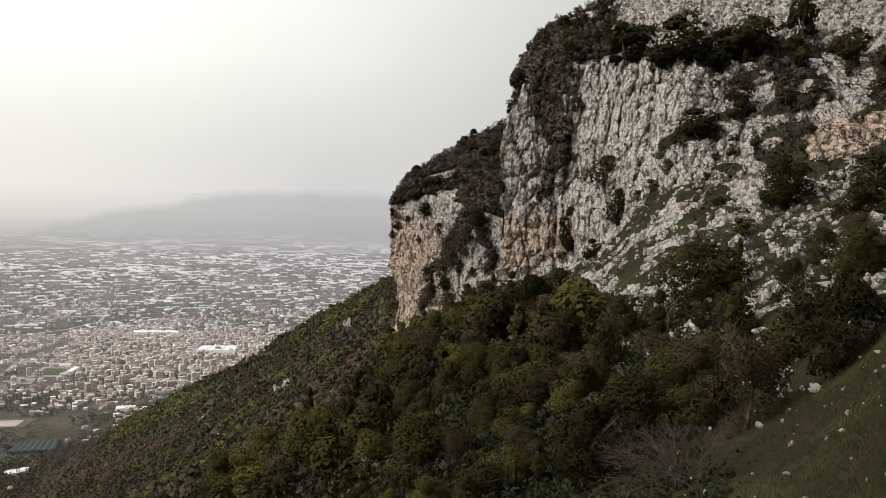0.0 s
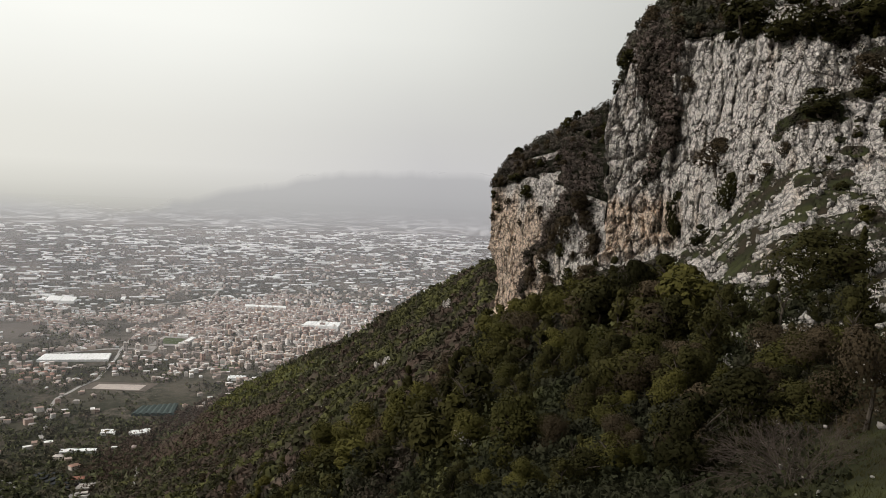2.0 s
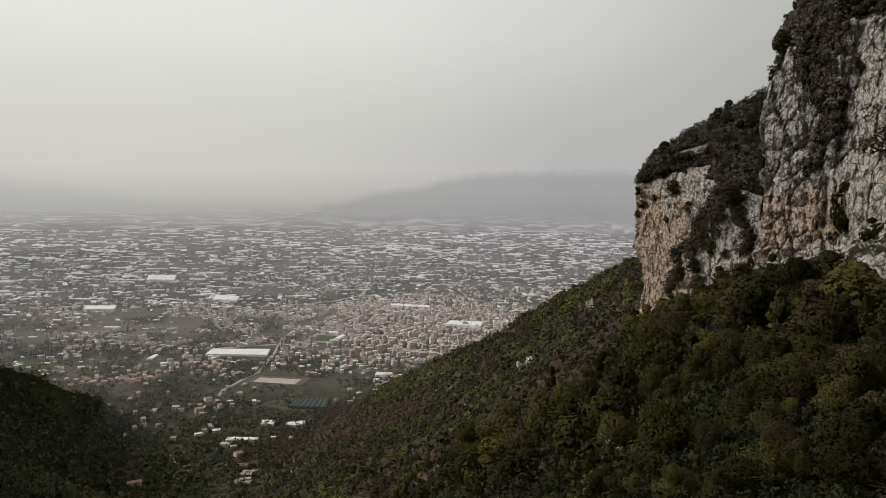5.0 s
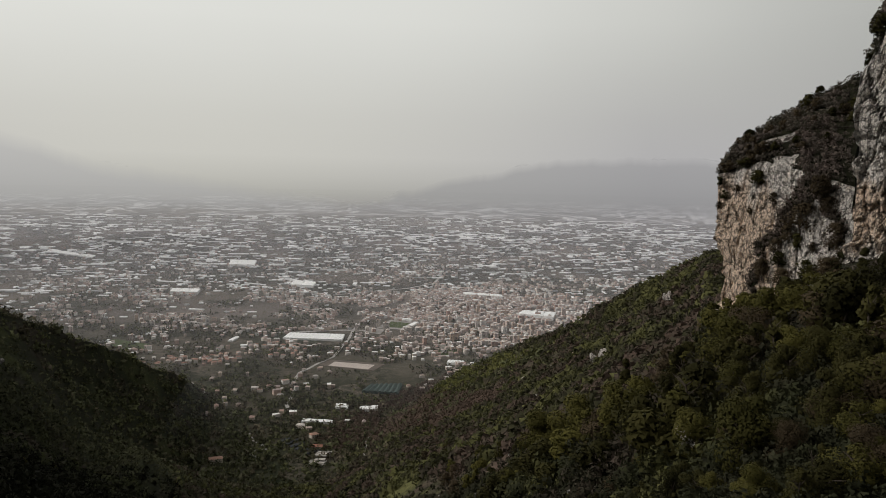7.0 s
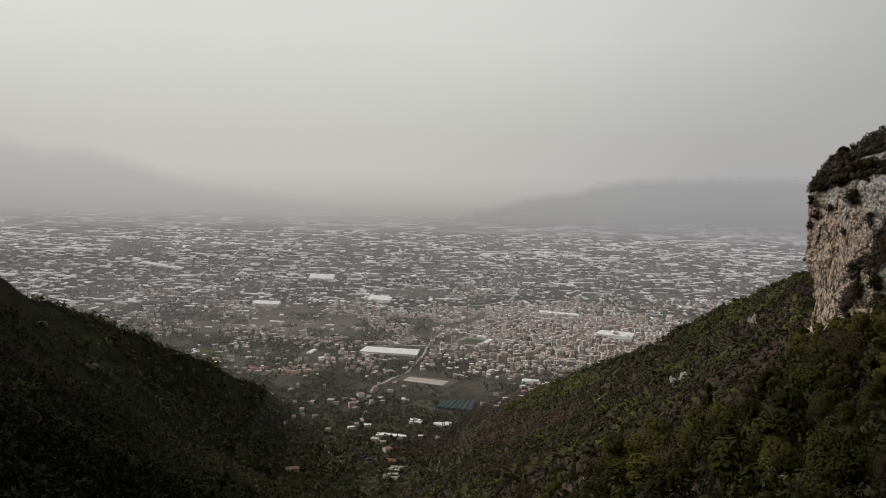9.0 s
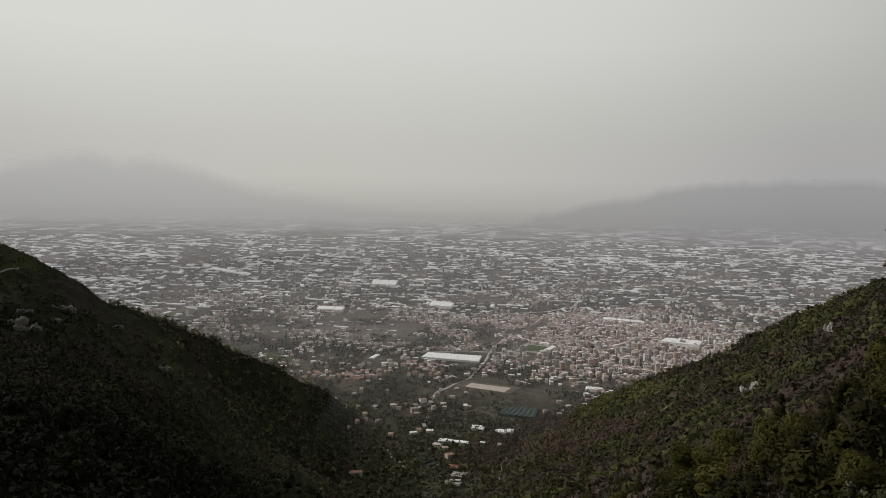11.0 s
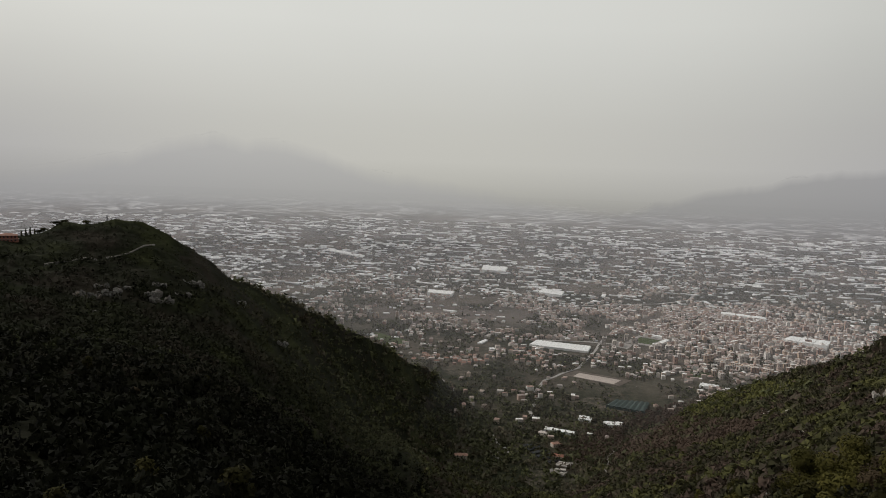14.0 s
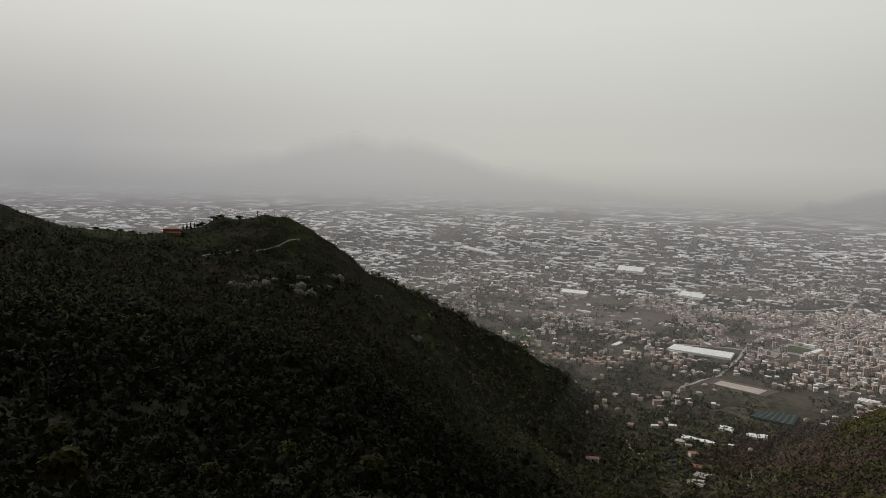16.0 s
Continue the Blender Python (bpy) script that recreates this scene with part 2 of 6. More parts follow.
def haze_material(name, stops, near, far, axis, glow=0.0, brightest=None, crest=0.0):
    """A see-through sheet that stands in for haze: it scatters daylight or, with glow, emits. Its opacity changes with
    the distance out ("out") or the height ("up").
    """
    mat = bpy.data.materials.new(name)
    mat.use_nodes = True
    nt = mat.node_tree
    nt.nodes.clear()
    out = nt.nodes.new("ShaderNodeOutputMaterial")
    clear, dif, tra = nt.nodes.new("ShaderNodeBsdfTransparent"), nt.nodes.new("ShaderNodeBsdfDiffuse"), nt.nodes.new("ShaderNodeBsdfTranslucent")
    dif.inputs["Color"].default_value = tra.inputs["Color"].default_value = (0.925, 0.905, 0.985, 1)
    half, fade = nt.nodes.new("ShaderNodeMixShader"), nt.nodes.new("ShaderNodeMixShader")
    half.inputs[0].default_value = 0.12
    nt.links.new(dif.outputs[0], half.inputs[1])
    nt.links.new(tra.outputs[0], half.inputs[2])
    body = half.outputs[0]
    # no lamp: the brightness of haze is put into emission
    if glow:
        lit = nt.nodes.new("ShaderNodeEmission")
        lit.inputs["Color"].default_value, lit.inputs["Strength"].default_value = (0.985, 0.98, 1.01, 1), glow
        # the glow is painted brighter and warmer towards one bearing
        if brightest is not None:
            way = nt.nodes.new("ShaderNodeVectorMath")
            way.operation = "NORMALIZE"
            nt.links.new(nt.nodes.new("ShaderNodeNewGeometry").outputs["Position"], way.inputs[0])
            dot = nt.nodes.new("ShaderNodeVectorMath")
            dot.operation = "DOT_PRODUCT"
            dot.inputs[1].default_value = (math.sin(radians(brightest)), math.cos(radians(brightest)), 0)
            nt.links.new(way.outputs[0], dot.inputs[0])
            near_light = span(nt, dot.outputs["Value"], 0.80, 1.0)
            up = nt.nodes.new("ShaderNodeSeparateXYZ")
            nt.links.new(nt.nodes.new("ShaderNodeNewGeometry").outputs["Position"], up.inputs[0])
            # the painted glow is dimmed close over the plain
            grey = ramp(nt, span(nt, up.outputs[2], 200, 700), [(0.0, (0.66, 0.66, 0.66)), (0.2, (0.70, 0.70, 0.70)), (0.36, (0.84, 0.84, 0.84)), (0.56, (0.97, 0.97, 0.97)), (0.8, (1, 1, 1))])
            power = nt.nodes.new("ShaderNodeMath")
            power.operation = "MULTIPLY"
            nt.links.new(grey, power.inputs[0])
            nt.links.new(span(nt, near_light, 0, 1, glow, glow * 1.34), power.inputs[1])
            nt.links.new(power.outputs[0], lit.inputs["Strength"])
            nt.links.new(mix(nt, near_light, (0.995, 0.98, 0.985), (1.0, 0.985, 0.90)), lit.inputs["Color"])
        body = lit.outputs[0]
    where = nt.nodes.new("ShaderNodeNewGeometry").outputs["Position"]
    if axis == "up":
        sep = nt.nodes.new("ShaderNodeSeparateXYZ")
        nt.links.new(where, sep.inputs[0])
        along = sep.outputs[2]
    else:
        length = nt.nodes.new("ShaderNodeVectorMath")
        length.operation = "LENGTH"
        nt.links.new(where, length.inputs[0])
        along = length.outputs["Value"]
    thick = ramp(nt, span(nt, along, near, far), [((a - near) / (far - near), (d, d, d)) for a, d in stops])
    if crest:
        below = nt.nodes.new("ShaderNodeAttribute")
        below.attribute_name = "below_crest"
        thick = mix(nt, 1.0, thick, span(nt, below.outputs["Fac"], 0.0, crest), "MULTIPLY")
    nt.links.new(thick, fade.inputs[0])
    nt.links.new(clear.outputs[0], fade.inputs[1])
    nt.links.new(body, fade.inputs[2])
    nt.links.new(fade.outputs[0], out.inputs[0])
    return mat

# ---- relief ----
# Relief lines of the slopes, fitted to the camera's view: bearing (degrees right of north), assumed distance and height
# (metres).
NEAR_C = [
    (4.66, 37, 365.3), (8, 34, 366.6), (20, 22, 371.6), (31, 13, 375), (35, 12, 375.4), (60, 10, 376.2),
]
NEAR_B = [
    (-4.14, 48, 359.8), (0, 42, 363), (4.64, 37, 365.3),
]
NEAR_F = [
    (-95, 40, 361.3), (-75, 45, 357.1), (-60, 50, 351.1), (-50, 60, 339.5), (-40, 70, 329.1), (-30, 70, 329.1),
    (-20, 80, 337.5), (-10, 60, 353.3), (-4.16, 48, 359.8),
]
MID_C = [
    (4.66, 79, 362.6), (7.63, 75, 362.8), (14.03, 60, 366.8), (20.04, 55, 369.6), (25.62, 45, 372.6), (31.34, 28, 375.8),
    (60, 30, 375.8),
]
MID_B = [
    (-3.13, 95, 355.3), (1.04, 85, 360.1), (4.64, 79, 362.6),
]
MID_F = [
    (-95, 90, 350.8), (-85.53, 100, 345.3), (-70.48, 140, 326.9), (-57.32, 200, 302.6), (-48.12, 260, 263.8), (-40, 350, 197.8),
    (-30, 300, 220.5), (-18.7, 170, 307.9), (-14.33, 140, 327.2), (-10.11, 120, 340.4), (-4.16, 96, 355.7),
]
SPUR_C = [
    (4.66, 125, 364.7), (9.54, 110, 368.6), (13.81, 85, 369.6), (17.9, 75, 370.6), (25.26, 85, 377.9), (30.95, 75, 379.5),
    (60, 80, 382.8),
]
SPUR_B = [
    (-3.25, 170, 349.1), (0.88, 150, 358.3), (4.64, 125, 364.7),
]
SPUR_F = [
    (-95, 260, 343.5), (-85.33, 280, 328.9), (-74.54, 300, 315.6), (-64.59, 320, 301.9), (-60.17, 330, 288.2), (-54.69, 380, 250.4),
    (-49.57, 480, 185.1), (-46.77, 540, 146), (-42.4, 560, 112), (-40, 580, 92), (-33, 650, 72), (-27.79, 520, 169.8), (-23.29, 420, 219.3),
    (-16.18, 300, 279.3), (-9.82, 240, 313.9), (-4.66, 200, 337.4), (-4.16, 172, 348.7),
]
FOOT_C = [
    (4.66, 165, 365), (9.45, 160, 370), (11.94, 150, 374.9), (14.34, 135, 381.6), (17.49, 125, 386.2), (25.07, 115, 385.9),
    (30.74, 110, 387.9), (60, 110, 389.6),
]
FOOT_B = [
    (-4.14, 264, 338.7), (0.88, 248, 345), (4.64, 234, 355.4),
]
FOOT_F = [
    (-95, 400, 330.9), (-85.3, 420, 311.8), (-74.54, 450, 293.4), (-64.6, 480, 267.4), (-60.18, 500, 246.9), (-54.72, 560, 200.4),
    (-49.63, 720, 105.3), (-46.83, 700, 125), (-45, 700, 106), (-42.4, 700, 78), (-40, 700, 52), (-36, 740, 44), (-33, 780, 38), (-27.81, 700, 111.3), (-23.32, 620, 156.4),
    (-16.24, 480, 232.2), (-9.88, 380, 283.6), (-4.68, 320, 313.7), (-4.16, 250, 329.6),
]
BROW_C = [
    (4.66, 171, 401.6), (5.94, 171, 412.3), (7.18, 170, 416), (9.73, 166, 415.1), (13.05, 158, 414.5), (17.1, 150, 412.4),
    (22.14, 150, 409.2), (24.75, 140, 404.6), (30.52, 135, 400.3), (60, 135, 403.8),
]
BROW_B = [
    (-4.14, 271, 383.8), (-1.18, 262, 388.1), (1.48, 254, 383.3), (4.64, 246, 377.9),
]
BROW_F = [
    (-95, 540, 332.8), (-85.25, 560, 311.6), (-74.53, 600, 291), (-64.65, 620, 268.3), (-60.25, 640, 245), (-54.83, 700, 194.9),
    (-49.74, 850, 97), (-47.5, 920, 58), (-46.8, 935, 38), (-45.2, 950, 16), (-44.1, 950, 8), (-42.25, 930, 3), (-40, 900, 2), (-36, 890, 2), (-33, 880, 5), (-30, 885, 22), (-27.83, 900, 56.5), (-23.37, 900, 90.3),
    (-16.34, 720, 195.3), (-10.01, 560, 268.8), (-4.16, 470, 313.9),
]
LEDGE_C = [
    (4.66, 176, 403.5), (5.71, 180, 415.4), (7.12, 184, 423.7), (9.66, 180, 423.4), (12.98, 178, 424.7), (17, 172, 424),
    (24.59, 165, 419.1), (30.36, 165, 414.4), (60, 170, 425.6),
]
LEDGE_B = [
    (-4.14, 274, 385.7), (-3.29, 275, 391.3), (-1.22, 276, 395.9), (1.37, 277, 400.5), (4.64, 278, 401.4),
]
LEDGE_F = [
    (-95, 620, 336.6), (-85.2, 650, 326.5), (-74.52, 700, 301.7), (-67.66, 720, 299.6), (-64.7, 720, 294.6), (-60.32, 730, 260.3),
    (-54.91, 820, 202.2), (-49.89, 980, 116.6), (-47.5, 1030, 82), (-46.2, 1050, 60), (-45.2, 1060, 42), (-44.1, 1090, 18), (-42.25, 1100, 6), (-40, 1030, 1), (-33, 950, 2), (-30, 965, 12), (-27.85, 1000, 36.8),
    (-23.4, 1050, 71.6), (-16.38, 900, 170.4), (-10.08, 760, 249.4), (-4.16, 600, 321.2),
]
SKY_C = [
    (4.66, 178, 404.7), (5.43, 182, 413), (5.88, 190, 420.9), (6.4, 194, 425.4), (7.73, 197, 430.2), (9.18, 200, 434.4),
    (11.23, 205, 439.9), (12.86, 210, 443.4), (20.69, 225, 453.2), (30.1, 230, 450.4), (36, 260, 479.8), (50, 280, 522.7),
    (75, 300, 590.1),
]
SKY_B = [
    (-4.14, 277, 387.3), (-3.3, 281, 392.6), (-2.1, 285, 396.9), (-0.4, 300, 406.1), (1.32, 305, 412.5), (3.03, 310, 417.8),
    (4.64, 315, 422.6),
]
SKY_F = [
    (-33.5, 960, 7.6), (-30.07, 1020, 5.4), (-27.86, 1100, 15.7), (-26.08, 1120, 31.9), (-24.32, 1120, 64), (-22.55, 1110, 89.9),
    (-20.78, 1080, 111.8), (-19.04, 1050, 138.9), (-16.42, 980, 172.5), (-14.29, 930, 200.2), (-12.2, 880, 233.4), (-9.34, 820, 267.7),
    (-6.56, 760, 296.3), (-4.16, 700, 320),
]
SKY_H = [
    (-95, 740, 354.2), (-85.16, 760, 342.4), (-80.8, 780, 319.6), (-76.43, 800, 312.5), (-72.96, 800, 319.8), (-71.36, 800, 327.1),
    (-67.69, 800, 334.5), (-66.02, 805, 329.9), (-64.31, 815, 317.5), (-62.57, 830, 301), (-59.92, 860, 265.9), (-57.7, 890, 248.8),
    (-55, 940, 220.7), (-52.29, 990, 190.5), (-49.57, 1050, 156.4), (-47.76, 1110, 127), (-45.94, 1190, 85), (-44.14, 1270, 49),
    (-42.6, 1260, 19), (-41, 1180, 5), (-39, 1090, 1), (-36, 990, 1),
]


def hash3(i, j, k, seed):
    n = (i * 374761393 + j * 668265263 + k * 2147483647 + seed * 974634777) & 0xFFFFFFFF
    n = ((n ^ (n >> 13)) * 1274126177) & 0xFFFFFFFF
    n = ((n ^ (n >> 16)) * 2246822519) & 0xFFFFFFFF
    return ((n ^ (n >> 15)) & 0xFFFFFF) / float(0xFFFFFF)


def smooth_noise(p, seed=0):
    """Value noise, -1 to 1, for an array of points."""
    q = np.floor(p).astype(np.int64)
    f = p - q
    f = f * f * (3 - 2 * f)
    out = 0
    for a in (0, 1):
        for b in (0, 1):
            for c in (0, 1):
                w = (f[..., 0] if a else 1 - f[..., 0]) * (f[..., 1] if b else 1 - f[..., 1]) * (f[..., 2] if c else 1 - f[..., 2])
                out = out + w * hash3(q[..., 0] + a, q[..., 1] + b, q[..., 2] + c, seed)
    return out * 2 - 1


def fbm(p, octaves=4, seed=0):
    out, amp = 0, 1.0
    for o in range(octaves):
        out = out + amp * smooth_noise(p * 2.03 ** o, seed + o)
        amp *= 0.5
    return out


def cells(p, seed=0):
    """Distance to the nearest and to the second nearest seed of a cell pattern, and a value of the cell."""
    q = np.floor(p).astype(np.int64)
    d1 = np.full(p.shape[:-1], 9.0)
    d2 = d1.copy()
    tag = np.zeros(p.shape[:-1])
    for a in (-1, 0, 1):
        for b in (-1, 0, 1):
            for c in (-1, 0, 1):
                i, j, k = q[..., 0] + a, q[..., 1] + b, q[..., 2] + c
                s = np.stack([i + hash3(i, j, k, seed), j + hash3(i, j, k, seed + 7), k + hash3(i, j, k, seed + 13)], -1)
                d = np.sqrt(((p - s) ** 2).sum(-1))
                near = d < d1
                d2 = np.where(near, d1, np.minimum(d2, d))
                tag = np.where(near, hash3(i, j, k, seed + 19), tag)
                d1 = np.where(near, d, d1)
    return d1, d2, tag


def plain_height(r):
    """The plain is level; its far part is bent up to fit the camera's view."""
    return 285.0 * np.clip((r - 2600.0) / 2300.0, 0, 1.2) ** 1.6


BEARINGS = np.concatenate([np.linspace(-180, -92, 24), np.linspace(-90, -40, 190), np.linspace(-39.78, -4.16, 150),
                           np.linspace(-4.14, 4.64, 84), np.linspace(4.66, 33, 270), np.linspace(35, 180, 52)])
# unseen slope behind the viewer, raised high to block skylight from the rear
BEHIND = {"NEAR": (10, 376.2), "MID": (30, 375.8), "SPUR": (80, 382.8), "FOOT": (110, 389.6), "BROW": (140, 450),
          "LEDGE": (200, 540), "SKY": (330, 700)}


def ridge_line(name, tables):
    rows = sorted([(-180.0, *BEHIND[name])] + [p for t in tables for p in t])
    a, r, z = np.array(rows).T
    return np.interp(BEARINGS, a, r), np.interp(BEARINGS, a, z)


KNOTS = [ridge_line("NEAR", (NEAR_C, NEAR_B, NEAR_F)), ridge_line("MID", (MID_C, MID_B, MID_F)),
         ridge_line("SPUR", (SPUR_C, SPUR_B, SPUR_F)), ridge_line("FOOT", (FOOT_C, FOOT_B, FOOT_F)),
         ridge_line("BROW", (BROW_C, BROW_B, BROW_F)), ridge_line("LEDGE", (LEDGE_C, LEDGE_B, LEDGE_F)),
         ridge_line("SKY", (SKY_C, SKY_B, SKY_F, SKY_H))]
KNOTS.insert(0, (np.full(len(BEARINGS), 0.02), np.full(len(BEARINGS), 378.4)))
r, z = KNOTS[-1]
KNOTS.append((r + 60, np.maximum(z - 25 - 0.02 * r, 0)))
KNOTS.append((r + 200 + 1.6 * z, np.zeros(len(BEARINGS))))
STEPS = [8, 26, 40, 40, 116, 38, 60, 8, 10]
COLS, rr, zz, seg = len(BEARINGS), [], [], []
for s, n in enumerate(STEPS):
    for i in range(n):
        u = i / n
        rr.append(KNOTS[s][0] * (1 - u) + KNOTS[s + 1][0] * u)
        zz.append(KNOTS[s][1] * (1 - u) + KNOTS[s + 1][1] * u)
        seg.append(s + u)
foot = KNOTS[-1][0]
for i in range(41):
    u = i / 40
    rr.append(foot + (4960 - foot) * u)
    zz.append(np.zeros(COLS))
    seg.append(9 + u)
GRID_R, GRID_Z, GRID_S = np.array(rr), np.array(zz), np.array(seg)
ROWS_N = len(GRID_S)
# soften the slopes along the fall line, away from the cliffs
for _ in range(5):
    inner = (GRID_R[:-2] + 2 * GRID_R[1:-1] + GRID_R[2:]) / 4, (GRID_Z[:-2] + 2 * GRID_Z[1:-1] + GRID_Z[2:]) / 4
    GRID_R[1:-1], GRID_Z[1:-1] = inner
GRID_Z = np.maximum(GRID_Z, plain_height(GRID_R))
SINB, COSB = np.sin(np.radians(BEARINGS)), np.cos(np.radians(BEARINGS))
BASE = np.stack([GRID_R * SINB, GRID_R * COSB, GRID_Z], -1)
S2 = np.repeat(GRID_S[:, None], COLS, 1)
B2 = np.repeat(BEARINGS[None], ROWS_N, 0)
patch = fbm(BASE / 14.0, 3, 3)
crag = (B2 > 4.65) & (B2 < 75)
buttress = (B2 > -4.15) & (B2 < 4.65)
hill = B2 < -40
ROCK = np.zeros(S2.shape)
ROCK[crag & (S2 >= 4) & (S2 < 5.15)] = 1.0
w = crag & (S2 >= 4) & (S2 < 5.15)
ROCK[w] = np.interp(B2, [12, 15, 24], [1.0, 0.74, 0.62])[w] + 0.12 * fbm(BASE / 7.0, 2, 17)[w]
ROCK[crag & (S2 >= 5.15) & (S2 < 7.3)] = 0.45
ROCK[crag & (S2 > 5.9) & (S2 < 6.9) & (B2 > 12.5)] = 0.9
ROCK[crag & (S2 > 3.1) & (S2 <= 4) & (B2 > 9)] = 0.52
ROCK[crag & (S2 > 2.4) & (S2 <= 3.1) & (B2 > 12)] = 0.33
ROCK[crag & (S2 > 2.2) & (S2 <= 3.9) & (B2 > 23)] = 0.28
ROCK[buttress & (S2 >= 3.9) & (S2 < 5.1)] = 1.15
ROCK[(B2 < -4.15) & (B2 > -30) & (S2 > 4) & (S2 < 6.5)] = 0.16
RISE = np.degrees(np.arctan2(GRID_Z - 380.0, GRID_R))
ROCK[(((B2 > -71) & (B2 < -67.6)) | ((B2 > -65.2) & (B2 < -61.4))) & (RISE > -9.5) & (RISE < -8.2) & (S2 > 4)] = 0.12
ROCK[buttress & (S2 >= 5.1) & (S2 < 5.9)] = 0.34
ROCKY = (ROCK + 0.30 * patch + 0.16 * fbm(BASE / 4.0, 2, 8)) > 0.5
# the gully between the buttress and the crag, and its dark ledges, carry scrub
strip = crag & (np.abs(B2 - np.interp(RISE, [2.3, 6.1, 11.5, 14, 16], [7.8, 8.0, 7.65, 7.3, 6.3]) + 0.9 * fbm(BASE / 5.0, 4, 88)) < np.interp(RISE, [2.0, 4.5, 8, 14], [0.1, 0.85, 1.1, 1.0])) & (RISE > 1.6) & (S2 > 4)
ROCKY &= ~strip
wobble = 0.5 * fbm(BASE / 5.0, 4, 89)
gully = buttress & (S2 >= 3.9) & ((np.abs(B2 - np.interp(RISE, [-6, -4.1, -2.35, -0.55, 1.9], [-1.3, -0.8, 0.5, 1.8, 2.2]) + wobble) < np.interp(RISE, [-5, 0, 3], [0.3, 0.65, 1.2]))
                                 | (np.abs(B2 - np.interp(RISE, [-4.0, -2.9, -0.5], [3.4, 3.7, 2.6]) + wobble) < np.interp(RISE, [-4.5, -3.5, 0], [0.0, 0.35, 0.5])))
ROCKY &= ~gully
# green ledges among the rocks: bearing, rise, half width, half height
LUSH = np.zeros(S2.shape, bool)
for b, e, hb, he in ((19.2, 2.3, 2.7, 0.8), (20.9, 4.2, 0.9, 0.4), (27.4, 4.0, 1.4, 1.1), (25.1, -3.0, 3.3, 1.1), (9.6, -4.8, 1.6, 0.6), (28.1, 0.3, 3.6, 0.8), (18.4, -0.5, 1.7, 0.3)):
    LUSH |= ((B2 - b) / hb) ** 2 + ((RISE - e) / he) ** 2 + 0.7 * fbm(BASE / 3.0, 3, 99) < 0.9
LUSH &= crag & (S2 > 2.5) & (S2 < 5.5)
ROCKY &= ~LUSH
# an ochre scar of bare rock below the crag top
scar = crag & (((B2 - 28.6) / 3.2) ** 2 + ((RISE - 6.5 - 0.25 * (B2 - 28.6)) / 1.5) ** 2 + 0.5 * fbm(BASE / 3.0, 3, 98) < 0.8)
ROCKY |= scar
# relief
toward = np.stack([-SINB, -COSB, np.zeros(COLS)], -1)[None]
near_fade = np.clip((GRID_R - 3) / 40, 0.03, 1)
lump = fbm(BASE / 22.0, 4, 21)
push = np.zeros(S2.shape)
m = (S2 > 2.3) & (S2 < 7.6) & (B2 > -6) & (B2 < 80)
p = BASE[m]
side = np.stack([B2[m] * 3.0 / 2.6, np.zeros(len(p)), p[:, 2] / 26.0], -1)
# the rock splits along upright joints: across the face, into it, up
turn = radians(13)
joint = np.stack([p[:, 0] * math.cos(turn) - p[:, 1] * math.sin(turn), (p[:, 0] * math.sin(turn) + p[:, 1] * math.cos(turn)) * 0.3, p[:, 2]], -1)
d1, d2, tag = cells(joint / np.array([2.7, 3.4, 6.2]), 5)
e1, e2, tag2 = cells(joint / np.array([1.2, 1.2, 1.4]), 9)
big1, big2, big_tag = cells(joint / np.array([10.0, 11.0, 22.0]), 31)
shape = 2.4 * (big_tag - 0.5) - 2.0 * np.exp(-(big2 - big1) * 9) + 0.7 * fbm(p / 9.0, 3, 41) + 0.8 * fbm(side, 3, 51)
shape += 1.15 * (tag - 0.5) - 1.3 * np.exp(-(d2 - d1) * 10) + 0.42 * (tag2 - 0.5) - 0.45 * np.exp(-(e2 - e1) * 9)
g1, g2, tag3 = cells(joint / np.array([0.8, 0.8, 1.1]), 15)
shape += 0.32 * (tag3 - 0.5)
shape += 0.35 * np.sin(p[:, 2] * 1.7 + 2.0 * fbm(p / 12.0, 2, 61))
steep = np.where((S2[m] >= 4) & (S2[m] < 5.2), 1.0, np.where(S2[m] > 5.2, 0.55, 0.40))
push[m] = shape * steep * np.where(B2[m] < 4.65, 0.6, 1.0) * np.where(ROCKY[m], 1.0, 0.55)
LAND = BASE + toward * push[..., None] * np.clip((S2 - 2.3) * 2, 0, 1)[..., None]
# the cliffs' free edges are ragged
edge = np.clip(1 - (B2 - 4.66) / 1.6, 0, 1) * crag + np.clip(1 - (B2 + 4.14) / 1.6, 0, 1) * buttress
high = np.stack([B2 * 0, GRID_R / 30.0, GRID_Z / 4.0], -1)
shift = edge * np.where((S2 > 3.8) & (S2 < 8), 1.0, 0.0) * -np.clip(np.where(crag, 1.1, 1.5) * fbm(high, 5, 66) + 0.5, 0, 2.4)
# the buttress rounds off towards its top and is undercut at its foot
free = int(np.argmin(np.abs(BEARINGS + 4.14)))
round_off = np.interp(RISE[:, free], [-9, -8.4, -6.4, -5.3, -4.2, -1.6, 0.2, 0.8, 1.2, 1.7], [0.5, 0.62, 0.87, 0.67, 0.15, 0.06, 0.0, 0.12, 0.3, 0.55])
fall = np.where(buttress, np.clip(1 - (B2 + 4.14) / 2.2, 0, 1) ** 1.5, 0)
shift = shift + fall * (round_off * 4.75)[:, None] * (GRID_R / 272.0) * np.where((S2 > 3.6) & (S2 < 8), 1.0, 0.0)
